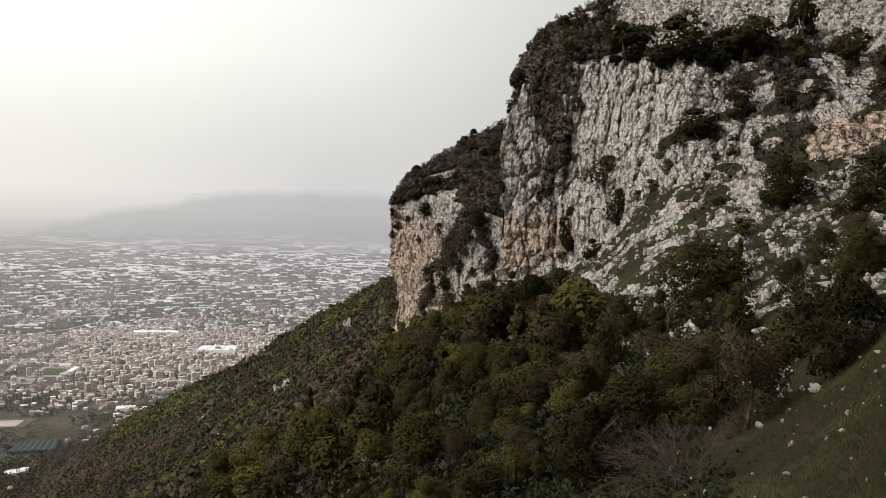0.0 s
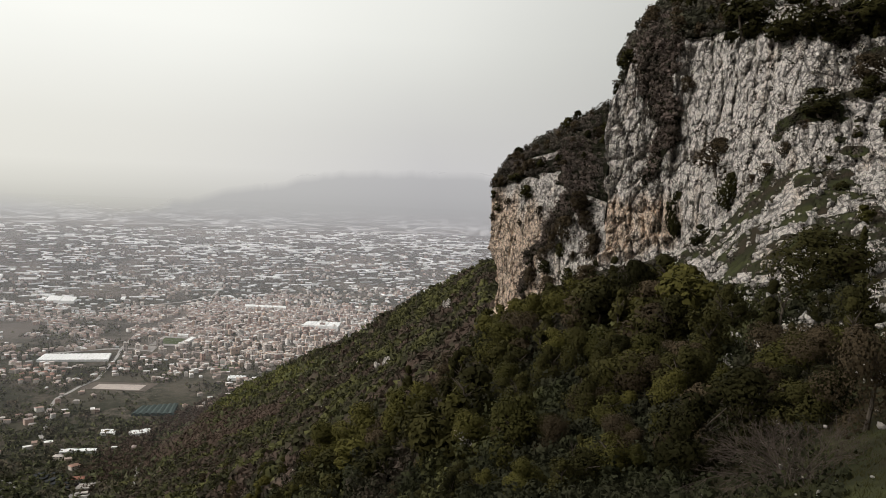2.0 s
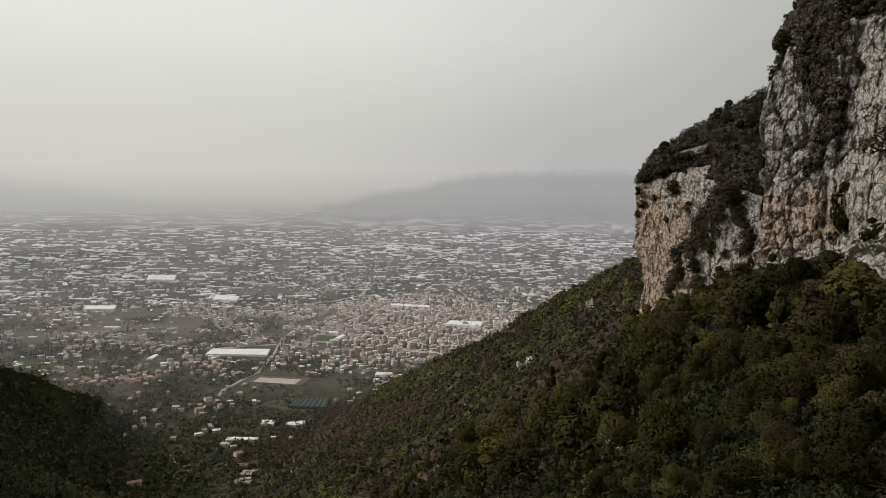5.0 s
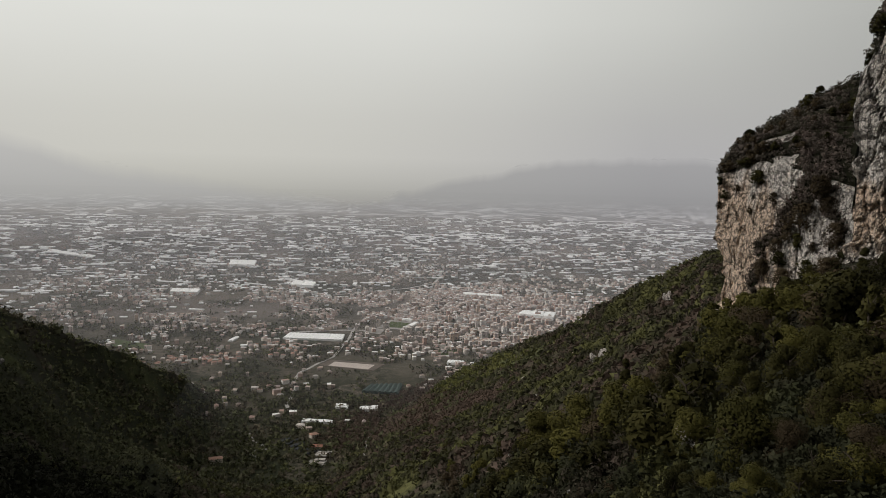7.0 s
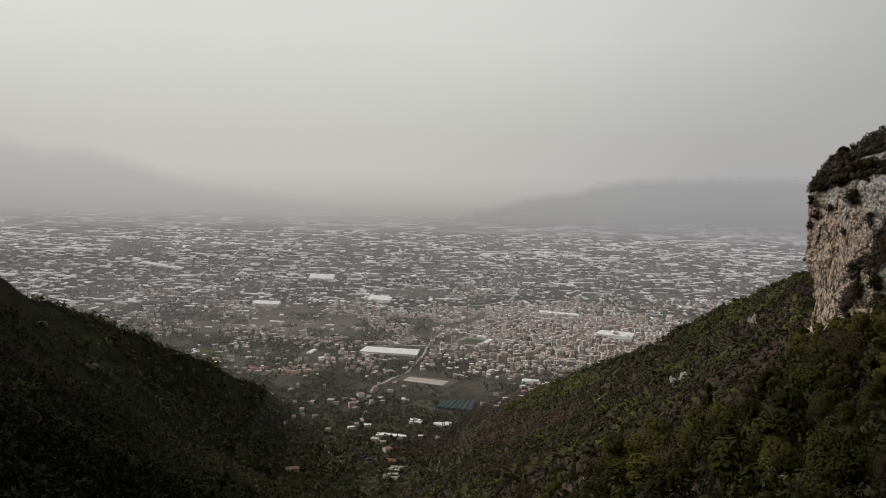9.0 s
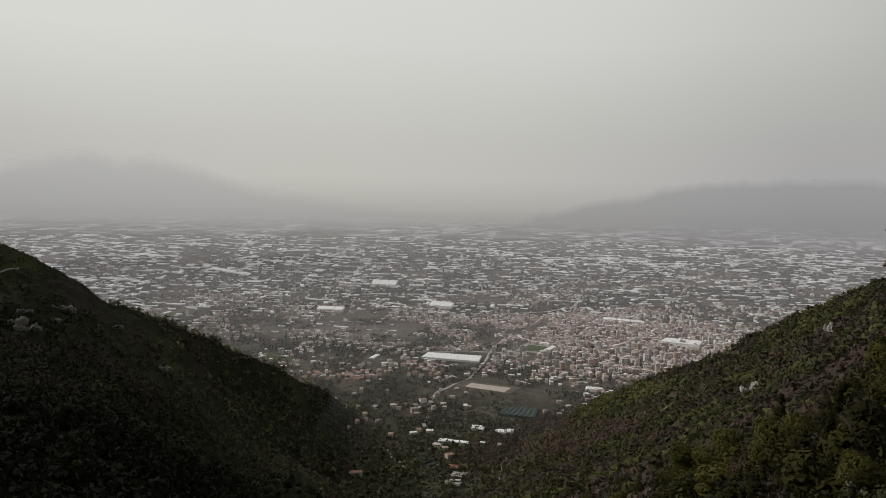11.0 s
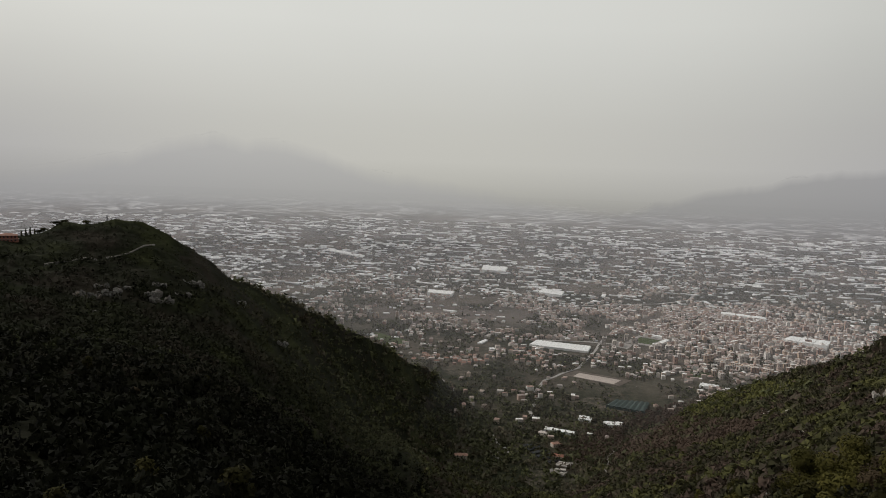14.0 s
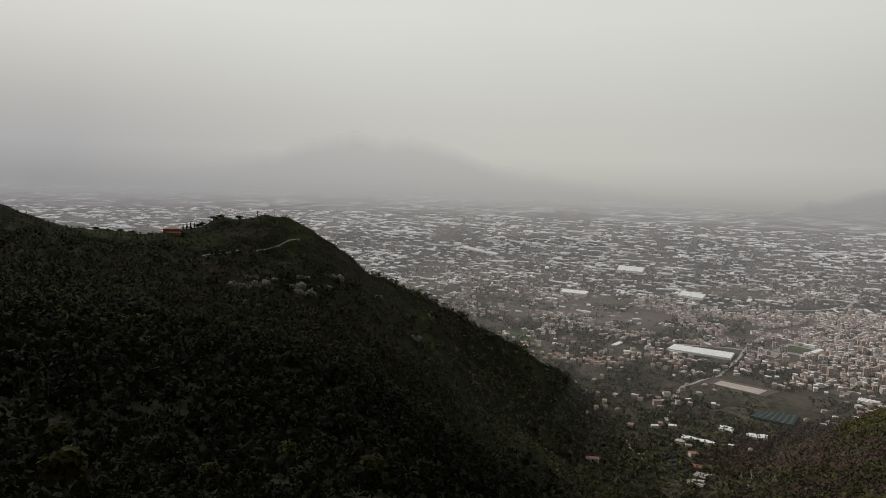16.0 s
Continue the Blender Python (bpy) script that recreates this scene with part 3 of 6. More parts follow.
# its back slope is pushed aside, out of the camera's sight
back = np.where(buttress & (S2 > 7.02) & (S2 < 9.5), np.clip(1 - (B2 + 4.14) / 5.0, 0, 1), 0)
shift = shift * (back == 0) + back * radians(1.7) * GRID_R
# columns beside the free edges are shifted to stay hidden from the camera
crag_col = int(np.argmin(np.abs(BEARINGS - 4.66)))
shift[:, crag_col - 1] = np.where((GRID_S > 3.4) & (GRID_S < 8), radians(0.9) * GRID_R[:, crag_col - 1], 0)
shift[:, free - 1] = np.where((GRID_S > 3.6) & (GRID_S < 9), radians(1.3) * GRID_R[:, free - 1], 0)
LAND[..., 0] += shift * COSB
LAND[..., 1] -= shift * SINB
LAND[..., 2] += np.where(S2 < 9, near_fade * lump * np.where(m, 0.7, np.clip(GRID_R / 120.0, 0.3, 3.0)) * np.clip((GRID_Z - plain_height(GRID_R)) / 25, 0, 1), 0)
LAND[..., 2] += np.where(m, 0.35 * push, 0) * np.where((S2 < 4), 1, 0.2)


def ground_row(bearing, distance):
    """Grid cell of the land at a bearing and a distance."""
    c = int(np.argmin(np.abs(BEARINGS - bearing)))
    i = int(np.argmin(np.abs(GRID_R[:, c] - distance)))
    return i, c


def ground(bearing, distance):
    i, c = ground_row(bearing, distance)
    return Vector(LAND[i, c])


def mesh_object(name, verts, faces, mats, indices=None, smooth=False, parent=None, shade=None):
    """A mesh object from arrays; faces all have the same number of corners."""
    verts, faces = np.asarray(verts, dtype=np.float32), np.asarray(faces, dtype=np.int32)
    me = bpy.data.meshes.new(name)
    k = faces.shape[1]
    me.vertices.add(len(verts))
    me.vertices.foreach_set("co", verts.ravel())
    me.loops.add(faces.size)
    me.loops.foreach_set("vertex_index", faces.ravel())
    me.polygons.add(len(faces))
    me.polygons.foreach_set("loop_start", np.arange(0, faces.size, k, dtype=np.int32))
    for mat in mats if isinstance(mats, (list, tuple)) else [mats]:
        me.materials.append(mat)
    if indices is not None:
        me.polygons.foreach_set("material_index", np.asarray(indices, dtype=np.int32))
    me.polygons.foreach_set("use_smooth", np.full(len(faces), smooth))
    me.update(calc_edges=True)
    if shade is not None:
        me.polygons.foreach_set("use_smooth", np.full(len(faces), True))
        me.normals_split_custom_set_from_vertices(shade.tolist())
    ob = new(name, me)
    if parent is not None:
        ob.parent = parent
    return ob


def part(name, bm, material, parent, label=""):
    """One bmesh as one mesh object under a thing or under a part."""
    me = bpy.data.meshes.new(name)
    bm.to_mesh(me)
    bm.free()
    me.materials.append(material)
    ob = new(name, me)
    ob.parent = parent
    return tagged(ob, label)


# ---- the land: one sheet from the viewer's feet over the slopes to the horizon; the cliffs are cut out of it ----
ii, jj = np.meshgrid(np.arange(ROWS_N - 1), np.arange(COLS - 1), indexing="ij")
quad = np.stack([ii * COLS + jj, ii * COLS + jj + 1, (ii + 1) * COLS + jj + 1, (ii + 1) * COLS + jj], -1).reshape(-1, 4)
f_s, f_b, f_rock = S2[:-1, :-1].ravel(), B2[:-1, :-1].ravel(), ROCKY[:-1, :-1].ravel()
f_z = GRID_Z[:-1, :-1].ravel() - plain_height(GRID_R[:-1, :-1].ravel())
grassy = ((f_b > 9) & (f_b < 80) & (f_s < 4.1)) | ((f_b > 13) & (f_b < 80) & (f_s < 5.2)) | LUSH[:-1, :-1].ravel()
kind_of = np.where(f_rock, np.where(f_b < -40, 6, 0), np.where(grassy, 1, np.where((f_s >= 8.6) | (f_z < 6), 3, np.where((f_s < np.where(f_b < -30, 3.3, 2.4)) | (f_b > -4.15), 2, np.where(f_b < -40, 5, 4)))))
kind_of[(f_b > -4.17) & (f_b < -4.15) & (f_s > 3.4) & (f_s < 5.6)] = 0
# the land runs on behind the cliffs' free edges; their side walls are cut to fit the camera's view
f_col = np.tile(np.arange(COLS - 1), ROWS_N - 1)
behind = ((f_col == free - 1) & (f_s >= 3.75) & (f_s < 9)) | ((f_col == crag_col - 1) & (f_s >= 3.3) & (f_s < 8))
is_crag = (f_b > 4.645) & (f_b < 75) & (f_s >= 3.0) & (f_s < 8)
is_butt = (f_b > -4.155) & (f_b <= 4.645) & (f_s >= 3.85) & (f_s < 8)


def cut(name, mask, label, category, kind):
    used, back = np.unique(quad[mask], return_inverse=True)
    ob = mesh_object(name, LAND.reshape(-1, 3)[used], back.reshape(-1, 4), [M_ROCK, M_GRASS, M_SCRUB, M_PLAIN, M_FLANKSOIL, M_HILLSOIL, M_HILLROCK], kind_of[mask])
    return tagged(ob, label, category, kind=kind)


cut("ground", ~(is_crag | is_butt | behind), "steep scrub-covered mountainside falling to a wide farmed plain", "ground", "structure")
cut("limestone_crag", is_crag, "grey limestone crag with ochre streaks, ledges and scrub", "cliff", "structure")
cut("limestone_buttress", is_butt & ~behind, "ochre and grey limestone buttress with a wooded top", "cliff", "structure")

# ---- woods and scrub ----
M_OAK = leaf_material("holm oak leaves", (0.016, 0.0155, 0.006), (0.058, 0.053, 0.018))
M_SPRING = leaf_material("spring leaves", (0.040, 0.038, 0.012), (0.112, 0.101, 0.028))
M_BROWN = leaf_material("budding twigs", (0.040, 0.030, 0.018), (0.088, 0.066, 0.040))
M_BARK = plain_colour("bark", (0.075, 0.062, 0.05), 0.95, 0.4, 3.0)
M_TWIG = plain_colour("bare twigs", (0.074, 0.058, 0.048), 0.95, 0.3, 3.0)
M_GRASSBLADE = leaf_material("grass blades", (0.030, 0.024, 0.012), (0.066, 0.066, 0.022), by="pos")


def leaf_blades(centres, normals, size, rng, aspect=1.5):
    """Small pointed leaves at the centres, facing roughly along the normals."""
    n = len(centres)
    t = rng.normal(size=(n, 3))
    t -= normals * (t * normals).sum(1, keepdims=True)
    t /= np.linalg.norm(t, axis=1, keepdims=True) + 1e-9
    b = np.cross(normals, t)
    s = (size * rng.uniform(0.6, 1.4, n))[:, None]
    v = np.stack([centres - t * s * aspect * 0.5 + b * s * 0.5 + normals * s * 0.2, centres - t * s * aspect * 0.5 - b * s * 0.5,
                  centres + t * s * aspect * 0.5], 1).reshape(-1, 3)
    return v, np.arange(n * 3).reshape(-1, 3)


def crown_shape(rng, count, height, width, low, lobes, leaf, pointed=0.0, spread=0.55):
    """Leaves on the shells of many overlapping lobes: an uneven crown with gaps."""
    cs, ns, ds = [], [], []
    for _ in range(lobes):
        u = rng.uniform(0, 1)
        z = low + (height - low) * u
        prof = (1 - u) if pointed > rng.uniform(0, 1) else math.sqrt(max(0.05, 1 - (2 * u - 0.85) ** 2 * 0.8))
        a, d = rng.uniform(0, 2 * math.pi), width * 0.5 * prof * math.sqrt(rng.uniform(0.05, 1)) * spread * 1.3
        rad = width * rng.uniform(0.16, 0.29) * (0.45 + 0.55 * prof)
        k = max(8, int(count / lobes * rng.uniform(0.7, 1.3)))
        d3 = rng.normal(size=(k, 3))
        d3 /= np.linalg.norm(d3, axis=1, keepdims=True)
        shell = rng.uniform(0.78, 1.06, (k, 1))
        c = np.array([d * math.cos(a), d * math.sin(a), min(z, height - rad * 0.6)]) + d3 * rad * shell * np.array([1, 1, 0.85])
        cs.append(c)
        ds.append(d3)
        nn = d3 + rng.normal(scale=0.32, size=(k, 3)) + np.array([0, 0, 0.25])
        ns.append(nn / np.linalg.norm(nn, axis=1, keepdims=True))
    c, nrm = np.concatenate(cs), np.concatenate(ns)
    keep = c[:, 2] > 0.05
    c, nrm, d = c[keep], nrm[keep], np.concatenate(ds)[keep]
    out = (c - np.array([0, 0, height * 0.40])) / np.array([width / 2, width / 2, height / 2])
    out /= np.linalg.norm(out, axis=1, keepdims=True) + 0.2
    shade = 0.8 * d + 0.8 * out + 0.25 * nrm
    shade /= np.linalg.norm(shade, axis=1, keepdims=True) + 1e-6
    return (*leaf_blades(c, nrm, leaf, rng), np.repeat(shade, 3, 0))


def stick(verts, faces, a, b, ra, rb, sides=5, root=None):
    """A tapered limb from a to b; root: a vertex of the limb that it springs from."""
    a, b = np.array(a, float), np.array(b, float)
    d = (b - a) / (np.linalg.norm(b - a) + 1e-9)
    s = np.cross(d, (0.3, 0.9, 0.1))
    s /= np.linalg.norm(s)
    q = np.cross(d, s)
    base = len(verts)
    for p, rad in ((a, ra), (b, rb)):
        for i in range(sides):
            w = 2 * math.pi * i / sides
            verts.append(p + rad * (math.cos(w) * s + math.sin(w) * q))
    for i in range(sides):
        faces.append((base + i, base + (i + 1) % sides, base + sides + (i + 1) % sides, base + sides + i))
    if root is not None:
        faces.append((root, base, base + 1, base + 2))
    return base + sides


def limbs(rng, height, width, trunk, n):
    verts, faces = [], []
    bend = rng.normal(scale=0.06, size=2) * height
    mid = (bend[0], bend[1], height * 0.35)
    top = (bend[0] * 1.6, bend[1] * 1.6, height * 0.75)
    low = stick(verts, faces, (0, 0, -0.4), mid, trunk, trunk * 0.7, 7)
    high = stick(verts, faces, mid, top, trunk * 0.7, trunk * 0.25, 6, low)
    for _ in range(n):
        u = rng.uniform(0.3, 0.95)
        a = rng.uniform(0, 6.28)
        p = np.array(mid) * (1 - u) + np.array(top) * u
        e = p + np.array([math.cos(a) * width * 0.2, math.sin(a) * width * 0.2, height * rng.uniform(0.05, 0.22)])
        stick(verts, faces, p, e, trunk * 0.35, trunk * 0.1, 5, high if u > 0.6 else low)
    return verts, faces


def make_tree(seed, label, leaves, height=5.0, width=5.0, low=0.3, lobes=20, count=2400, leaf=0.24, pointed=0.0, name="tree", category="tree"):
    rng = np.random.default_rng(seed)
    root = new(name)
    tagged(root, label, category)
    v, f = limbs(rng, height, width, 0.035 * height, 9)
    mesh_object("trunk", v, f, M_BARK, parent=root)
    v, f, shade = crown_shape(rng, count, height, width, low, lobes, leaf, pointed)
    mesh_object("crown", v, f, leaves, parent=root, shade=shade)
    return root


def make_bare_shrub(seed, label):
    rng = np.random.default_rng(seed)
    root = new("bare_shrub")
    tagged(root, label, "shrub")

    def grow(verts, faces, p, d, length, rad, depth, join=None):
        e = p + d * length
        tip = stick(verts, faces, p, e, rad, rad * 0.65, 4, join)
        if depth == 0:
            return
        for _ in range(3 if depth > 1 else 4):
            nd = d + rng.normal(scale=0.42, size=3) + np.array([0, 0, -0.03])
            grow(verts, faces, e, nd / np.linalg.norm(nd), length * rng.uniform(0.6, 0.85), rad * 0.62, depth - 1, tip)

    for i in range(24):
        a = i * 0.2618 + rng.uniform(-0.2, 0.2)
        d = np.array([math.cos(a) * 0.75, math.sin(a) * 0.75, rng.uniform(0.25, 1.3)])
        verts, faces = [], []
        grow(verts, faces, np.zeros(3), d / np.linalg.norm(d), rng.uniform(1.0, 1.5), 0.034, 4)
        mesh_object("branch", verts, faces, M_TWIG, parent=root)
    return root


OAK_L = "dark evergreen holm oak on the rocky slope"
SPRING_L = "yellow-green tree in fresh spring leaf on the slope"
BROWN_L = "brownish leafless shrub in bud on the slope"
KINDS = {  # name, label, leaves, widths, lowest leaves, pointed
    "oak": ("holm_oak", OAK_L, M_OAK, (4.2, 5.0, 5.6, 4.6), 0.2, 0.0),
    "cone": ("evergreen_tree", "dark narrow evergreen tree with a pointed top", M_OAK, (2.6, 3.2), 0.2, 0.85),
    "spring": ("spring_tree", SPRING_L, M_SPRING, (4.6, 5.4, 4.0), 0.5, 0.0),
    "brown": ("budding_shrub", BROWN_L, M_BROWN, (5.0, 5.8), 0.3, 0.0),
}
LEVELS = {"": (20, 5400, 0.148), "mid_": (17, 1350, 0.32), "far_": (18, 480, 0.55)}
PALETTE = {"bare": [make_bare_shrub(50, "bare grey shrub with tangled leafless branches")]}
for level, (lobes, count, leaf) in LEVELS.items():
    for kind, (name, label, leaves, widths, low, pointed) in KINDS.items():
        PALETTE[level + kind] = [make_tree(len(level) * 100 + len(name) * 10 + i, label, leaves, 5, w, low, lobes, count, leaf * (0.8 if kind == "brown" else 1.0), pointed, name, "shrub" if kind == "brown" else "tree")
                                 for i, w in enumerate(widths)]
FIRST = {}
plant_rng = random.Random(7)


def plant(kind, place, height, width=None):
    """One tree of a kind at a place, as high and as wide as given."""
    model = plant_rng.choice(PALETTE[kind])
    s = height / 5.0
    sw = (width / 5.0) if width else s
    m = Matrix.LocRotScale(Vector(place), Euler((0, 0, plant_rng.uniform(0, 6.28))), (sw, sw, s))
    ob = copy_thing(model, Matrix())
    ob.matrix_basis = m
    ob["group"] = "trees and shrubs on the slope"
    return ob


# places and sizes of these trees are fitted to the camera's view
# east, north, height above the plain, width, height
OAK_PLACES = [
    (24.9, 70.6, 372.4, 8.0, 6.6), (44.6, 96.6, 382.8, 7.7, 7.2), (44.6, 77.4, 382.2, 7.5, 6.2),
    (21.9, 53.5, 371.8, 4.0, 4.4), (19.4, 40.5, 372.7, 4.8, 4.1), (16.0, 29.1, 374.4, 3.6, 3.8),
    (7.0, 33.5, 367.8, 3.9, 4.2), (11.7, 97.6, 364.9, 6.8, 8.3), (13.0, 75.8, 365.1, 5.9, 6.5),
    (13.7, 63.6, 365.9, 5.5, 6.0), (3.6, 54.1, 363.8, 4.2, 4.6), (17.1, 71.5, 368.2, 3.9, 5.1),
    (31.7, 62.0, 377.1, 3.2, 3.2), (25.7, 45.4, 376.8, 3.6, 3.6),
]
# east, north, height above the plain, width, height
CONE_PLACES = [
    (18.9, 63.4, 369.1, 2.8, 5.6), (-12.9, 114.9, 348.4, 4.0, 8.0), (-35.9, 202.1, 321.8, 6.3, 11.0),
    (19.7, 49.9, 370.5, 2.5, 4.5), (12.6, 131.9, 365.1, 4.1, 6.1),
]
# east, north, height above the plain, width, height
SPRING_PLACES = [
    (-1.2, 51.2, 361.2, 5.1, 5.5), (-17.7, 98.2, 344.7, 9.2, 9.2), (-4.8, 109.9, 354.3, 7.6, 7.6),
    (-36.4, 150.2, 324.9, 10.7, 10.7), (4.8, 122.1, 360.4, 8.4, 7.5), (-0.8, 125.5, 356.4, 8.7, 8.7),
    (3.9, 38.9, 365.5, 3.0, 2.7), (-5.3, 61.0, 357.7, 4.7, 4.7), (-50.3, 174.5, 312.7, 12.5, 11.1),
]
# east, north, height above the plain, width, height
BROWN_PLACES = [
    (12.2, 29.1, 371.9, 3.1, 4.1), (11.4, 39.1, 368.9, 3.4, 3.4), (17.1, 48.9, 369.4, 3.6, 3.6),
    (8.1, 56.3, 364.6, 4.4, 4.4), (-2.6, 121.6, 355.3, 7.5, 6.5), (16.3, 55.2, 368.1, 4.0, 4.0),
]
# east, north, height above the plain, width, height
BARE_PLACES = [
    (8.7, 25.7, 370.8, 4.2, 3.5),
]
# east, north, height above the plain, width, height
SHRUB_PLACES = [
    (59.2, 143.1, 412.2, 13.1, 8.3), (44.4, 144.1, 411.5, 12.7, 9.2), (36.6, 152.9, 413.6, 10.8, 8.4),
    (51.5, 142.7, 410.7, 10.5, 7.0), (70.2, 148.4, 417.0, 6.3, 10.1), (73.6, 134.6, 409.7, 5.3, 7.1),
]
for places, kind in ((OAK_PLACES, "oak"), (CONE_PLACES, "cone"), (SPRING_PLACES, "spring"), (BROWN_PLACES, "brown"), (BARE_PLACES, "bare"), (SHRUB_PLACES, "mid_oak")):
    for x, y, h0, w, h in places:
        plant(kind, (x, y, h0 - 0.08 * h), h, w * (1.8 if kind == "cone" else 1.05))


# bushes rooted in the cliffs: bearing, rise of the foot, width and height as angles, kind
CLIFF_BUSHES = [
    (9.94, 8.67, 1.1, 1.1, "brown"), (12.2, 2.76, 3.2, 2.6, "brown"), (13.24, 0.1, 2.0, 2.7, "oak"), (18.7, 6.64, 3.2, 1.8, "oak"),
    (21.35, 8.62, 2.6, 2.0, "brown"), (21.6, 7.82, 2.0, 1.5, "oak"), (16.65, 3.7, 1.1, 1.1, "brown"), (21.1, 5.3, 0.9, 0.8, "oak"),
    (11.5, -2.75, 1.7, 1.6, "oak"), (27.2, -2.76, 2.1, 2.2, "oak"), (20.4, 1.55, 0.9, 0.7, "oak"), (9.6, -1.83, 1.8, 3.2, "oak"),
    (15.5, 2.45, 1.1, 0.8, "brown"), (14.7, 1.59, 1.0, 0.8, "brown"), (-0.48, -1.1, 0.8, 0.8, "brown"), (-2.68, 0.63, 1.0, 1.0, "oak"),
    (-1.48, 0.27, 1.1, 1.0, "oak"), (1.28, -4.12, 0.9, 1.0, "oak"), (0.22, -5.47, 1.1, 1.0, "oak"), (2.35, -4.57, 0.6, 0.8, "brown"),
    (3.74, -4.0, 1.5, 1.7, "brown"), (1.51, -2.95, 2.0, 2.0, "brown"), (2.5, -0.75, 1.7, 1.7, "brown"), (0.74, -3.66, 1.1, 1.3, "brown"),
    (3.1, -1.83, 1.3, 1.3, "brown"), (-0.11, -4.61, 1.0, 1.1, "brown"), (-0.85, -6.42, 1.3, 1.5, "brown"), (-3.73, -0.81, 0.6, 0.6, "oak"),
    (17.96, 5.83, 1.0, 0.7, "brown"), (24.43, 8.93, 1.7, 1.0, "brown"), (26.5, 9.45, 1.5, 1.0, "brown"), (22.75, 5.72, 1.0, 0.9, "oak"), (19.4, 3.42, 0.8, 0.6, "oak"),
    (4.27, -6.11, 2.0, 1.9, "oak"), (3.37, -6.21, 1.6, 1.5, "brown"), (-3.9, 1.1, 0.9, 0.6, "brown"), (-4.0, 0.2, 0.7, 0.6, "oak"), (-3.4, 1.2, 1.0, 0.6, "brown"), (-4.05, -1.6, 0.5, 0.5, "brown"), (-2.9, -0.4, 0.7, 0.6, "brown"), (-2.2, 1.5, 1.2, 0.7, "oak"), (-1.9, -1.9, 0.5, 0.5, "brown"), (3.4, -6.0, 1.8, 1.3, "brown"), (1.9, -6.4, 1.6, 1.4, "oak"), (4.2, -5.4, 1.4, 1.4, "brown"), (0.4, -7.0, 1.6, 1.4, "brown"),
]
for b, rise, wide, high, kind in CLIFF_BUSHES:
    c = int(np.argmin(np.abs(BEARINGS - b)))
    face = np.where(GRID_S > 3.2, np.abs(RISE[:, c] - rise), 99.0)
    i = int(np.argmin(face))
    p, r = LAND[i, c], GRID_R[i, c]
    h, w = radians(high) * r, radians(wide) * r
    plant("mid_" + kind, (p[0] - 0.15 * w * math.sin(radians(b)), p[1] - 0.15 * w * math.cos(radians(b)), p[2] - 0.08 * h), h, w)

# the scrub between, thinning out on rock and grass
def sprinkle(count, bearings, rows, kinds, sizes, near=0, spread=1.0):
    done = 0
    while done < count:
        b = plant_rng.uniform(*bearings)
        s = plant_rng.uniform(*rows)
        c = int(np.argmin(np.abs(BEARINGS - b)))
        i = int(np.argmin(np.abs(GRID_S - s)))
        if (scar[i, c] or ROCKY[i, c] and plant_rng.random() < 0.85):
            continue
        p = LAND[i, c]
        done += 1
        h = plant_rng.uniform(*sizes)
        plant(plant_rng.choices([k for k, _ in kinds], [w for _, w in kinds])[0], (p[0], p[1], p[2] - 0.1 * h), h, h * plant_rng.uniform(0.8, 1.3) * spread)



def at_range(level, oak=5, spring=2, brown=2, cone=1):
    return ((level + "oak", oak), (level + "spring", spring), (level + "brown", brown), (level + "cone", cone))


sprinkle(40, (-4, 11), (2.1, 3.1), at_range("mid_", 5, 4, 1), (4.0, 7.0))
sprinkle(28, (-4, 11), (1.5, 2.1), at_range("", 5, 4, 1), (3.2, 5.4))
sprinkle(22, (-3, 11), (1.1, 1.5), at_range("", 3, 3, 3), (1.6, 3.0))
sprinkle(14, (10, 21), (1.3, 2.5), at_range("", 7, 1, 1), (2.2, 4.2))
sprinkle(7, (21, 32), (2.2, 3.0), at_range("", 6, 0.5, 3), (2.0, 3.6))
sprinkle(7, (20, 33), (3.0, 3.5), at_range("mid_", 6, 1, 4), (1.6, 3.2))
sprinkle(26, (-16, 4), (0.8, 1.4), at_range("", 5, 2, 2), (1.4, 2.8))
sprinkle(80, (-24, -4), (1.3, 3.0), at_range("mid_", 6, 3, 2, 0.3), (3.6, 7.0))
sprinkle(60, (-26, -4), (3.0, 4.2), at_range("far_", 4, 3, 3), (3.5, 6.5))
sprinkle(34, (-90, -26), (1.0, 2.8), at_range("far_", 6, 0.1, 0.2, 0.6), (3.0, 5.5))
sprinkle(34, (-4.1, 4.6), (5.05, 7.0), at_range("far_", 2, 0.2, 7), (2.4, 4.5))
sprinkle(26, (4.7, 12), (5.15, 7.0), at_range("far_", 3, 0.2, 7, 0.3), (2.2, 4.2))
sprinkle(18, (12, 33), (5.1, 5.8), at_range("far_", 6, 0.2, 3), (2.4, 4.4))
sprinkle(14, (-3.9, 4.6), (3.3, 4.0), at_range("far_"), (3.0, 5.0))
for models in PALETTE.values():
    for model in models:
        for o in (*model.children_recursive, model):
            bpy.data.objects.remove(o)


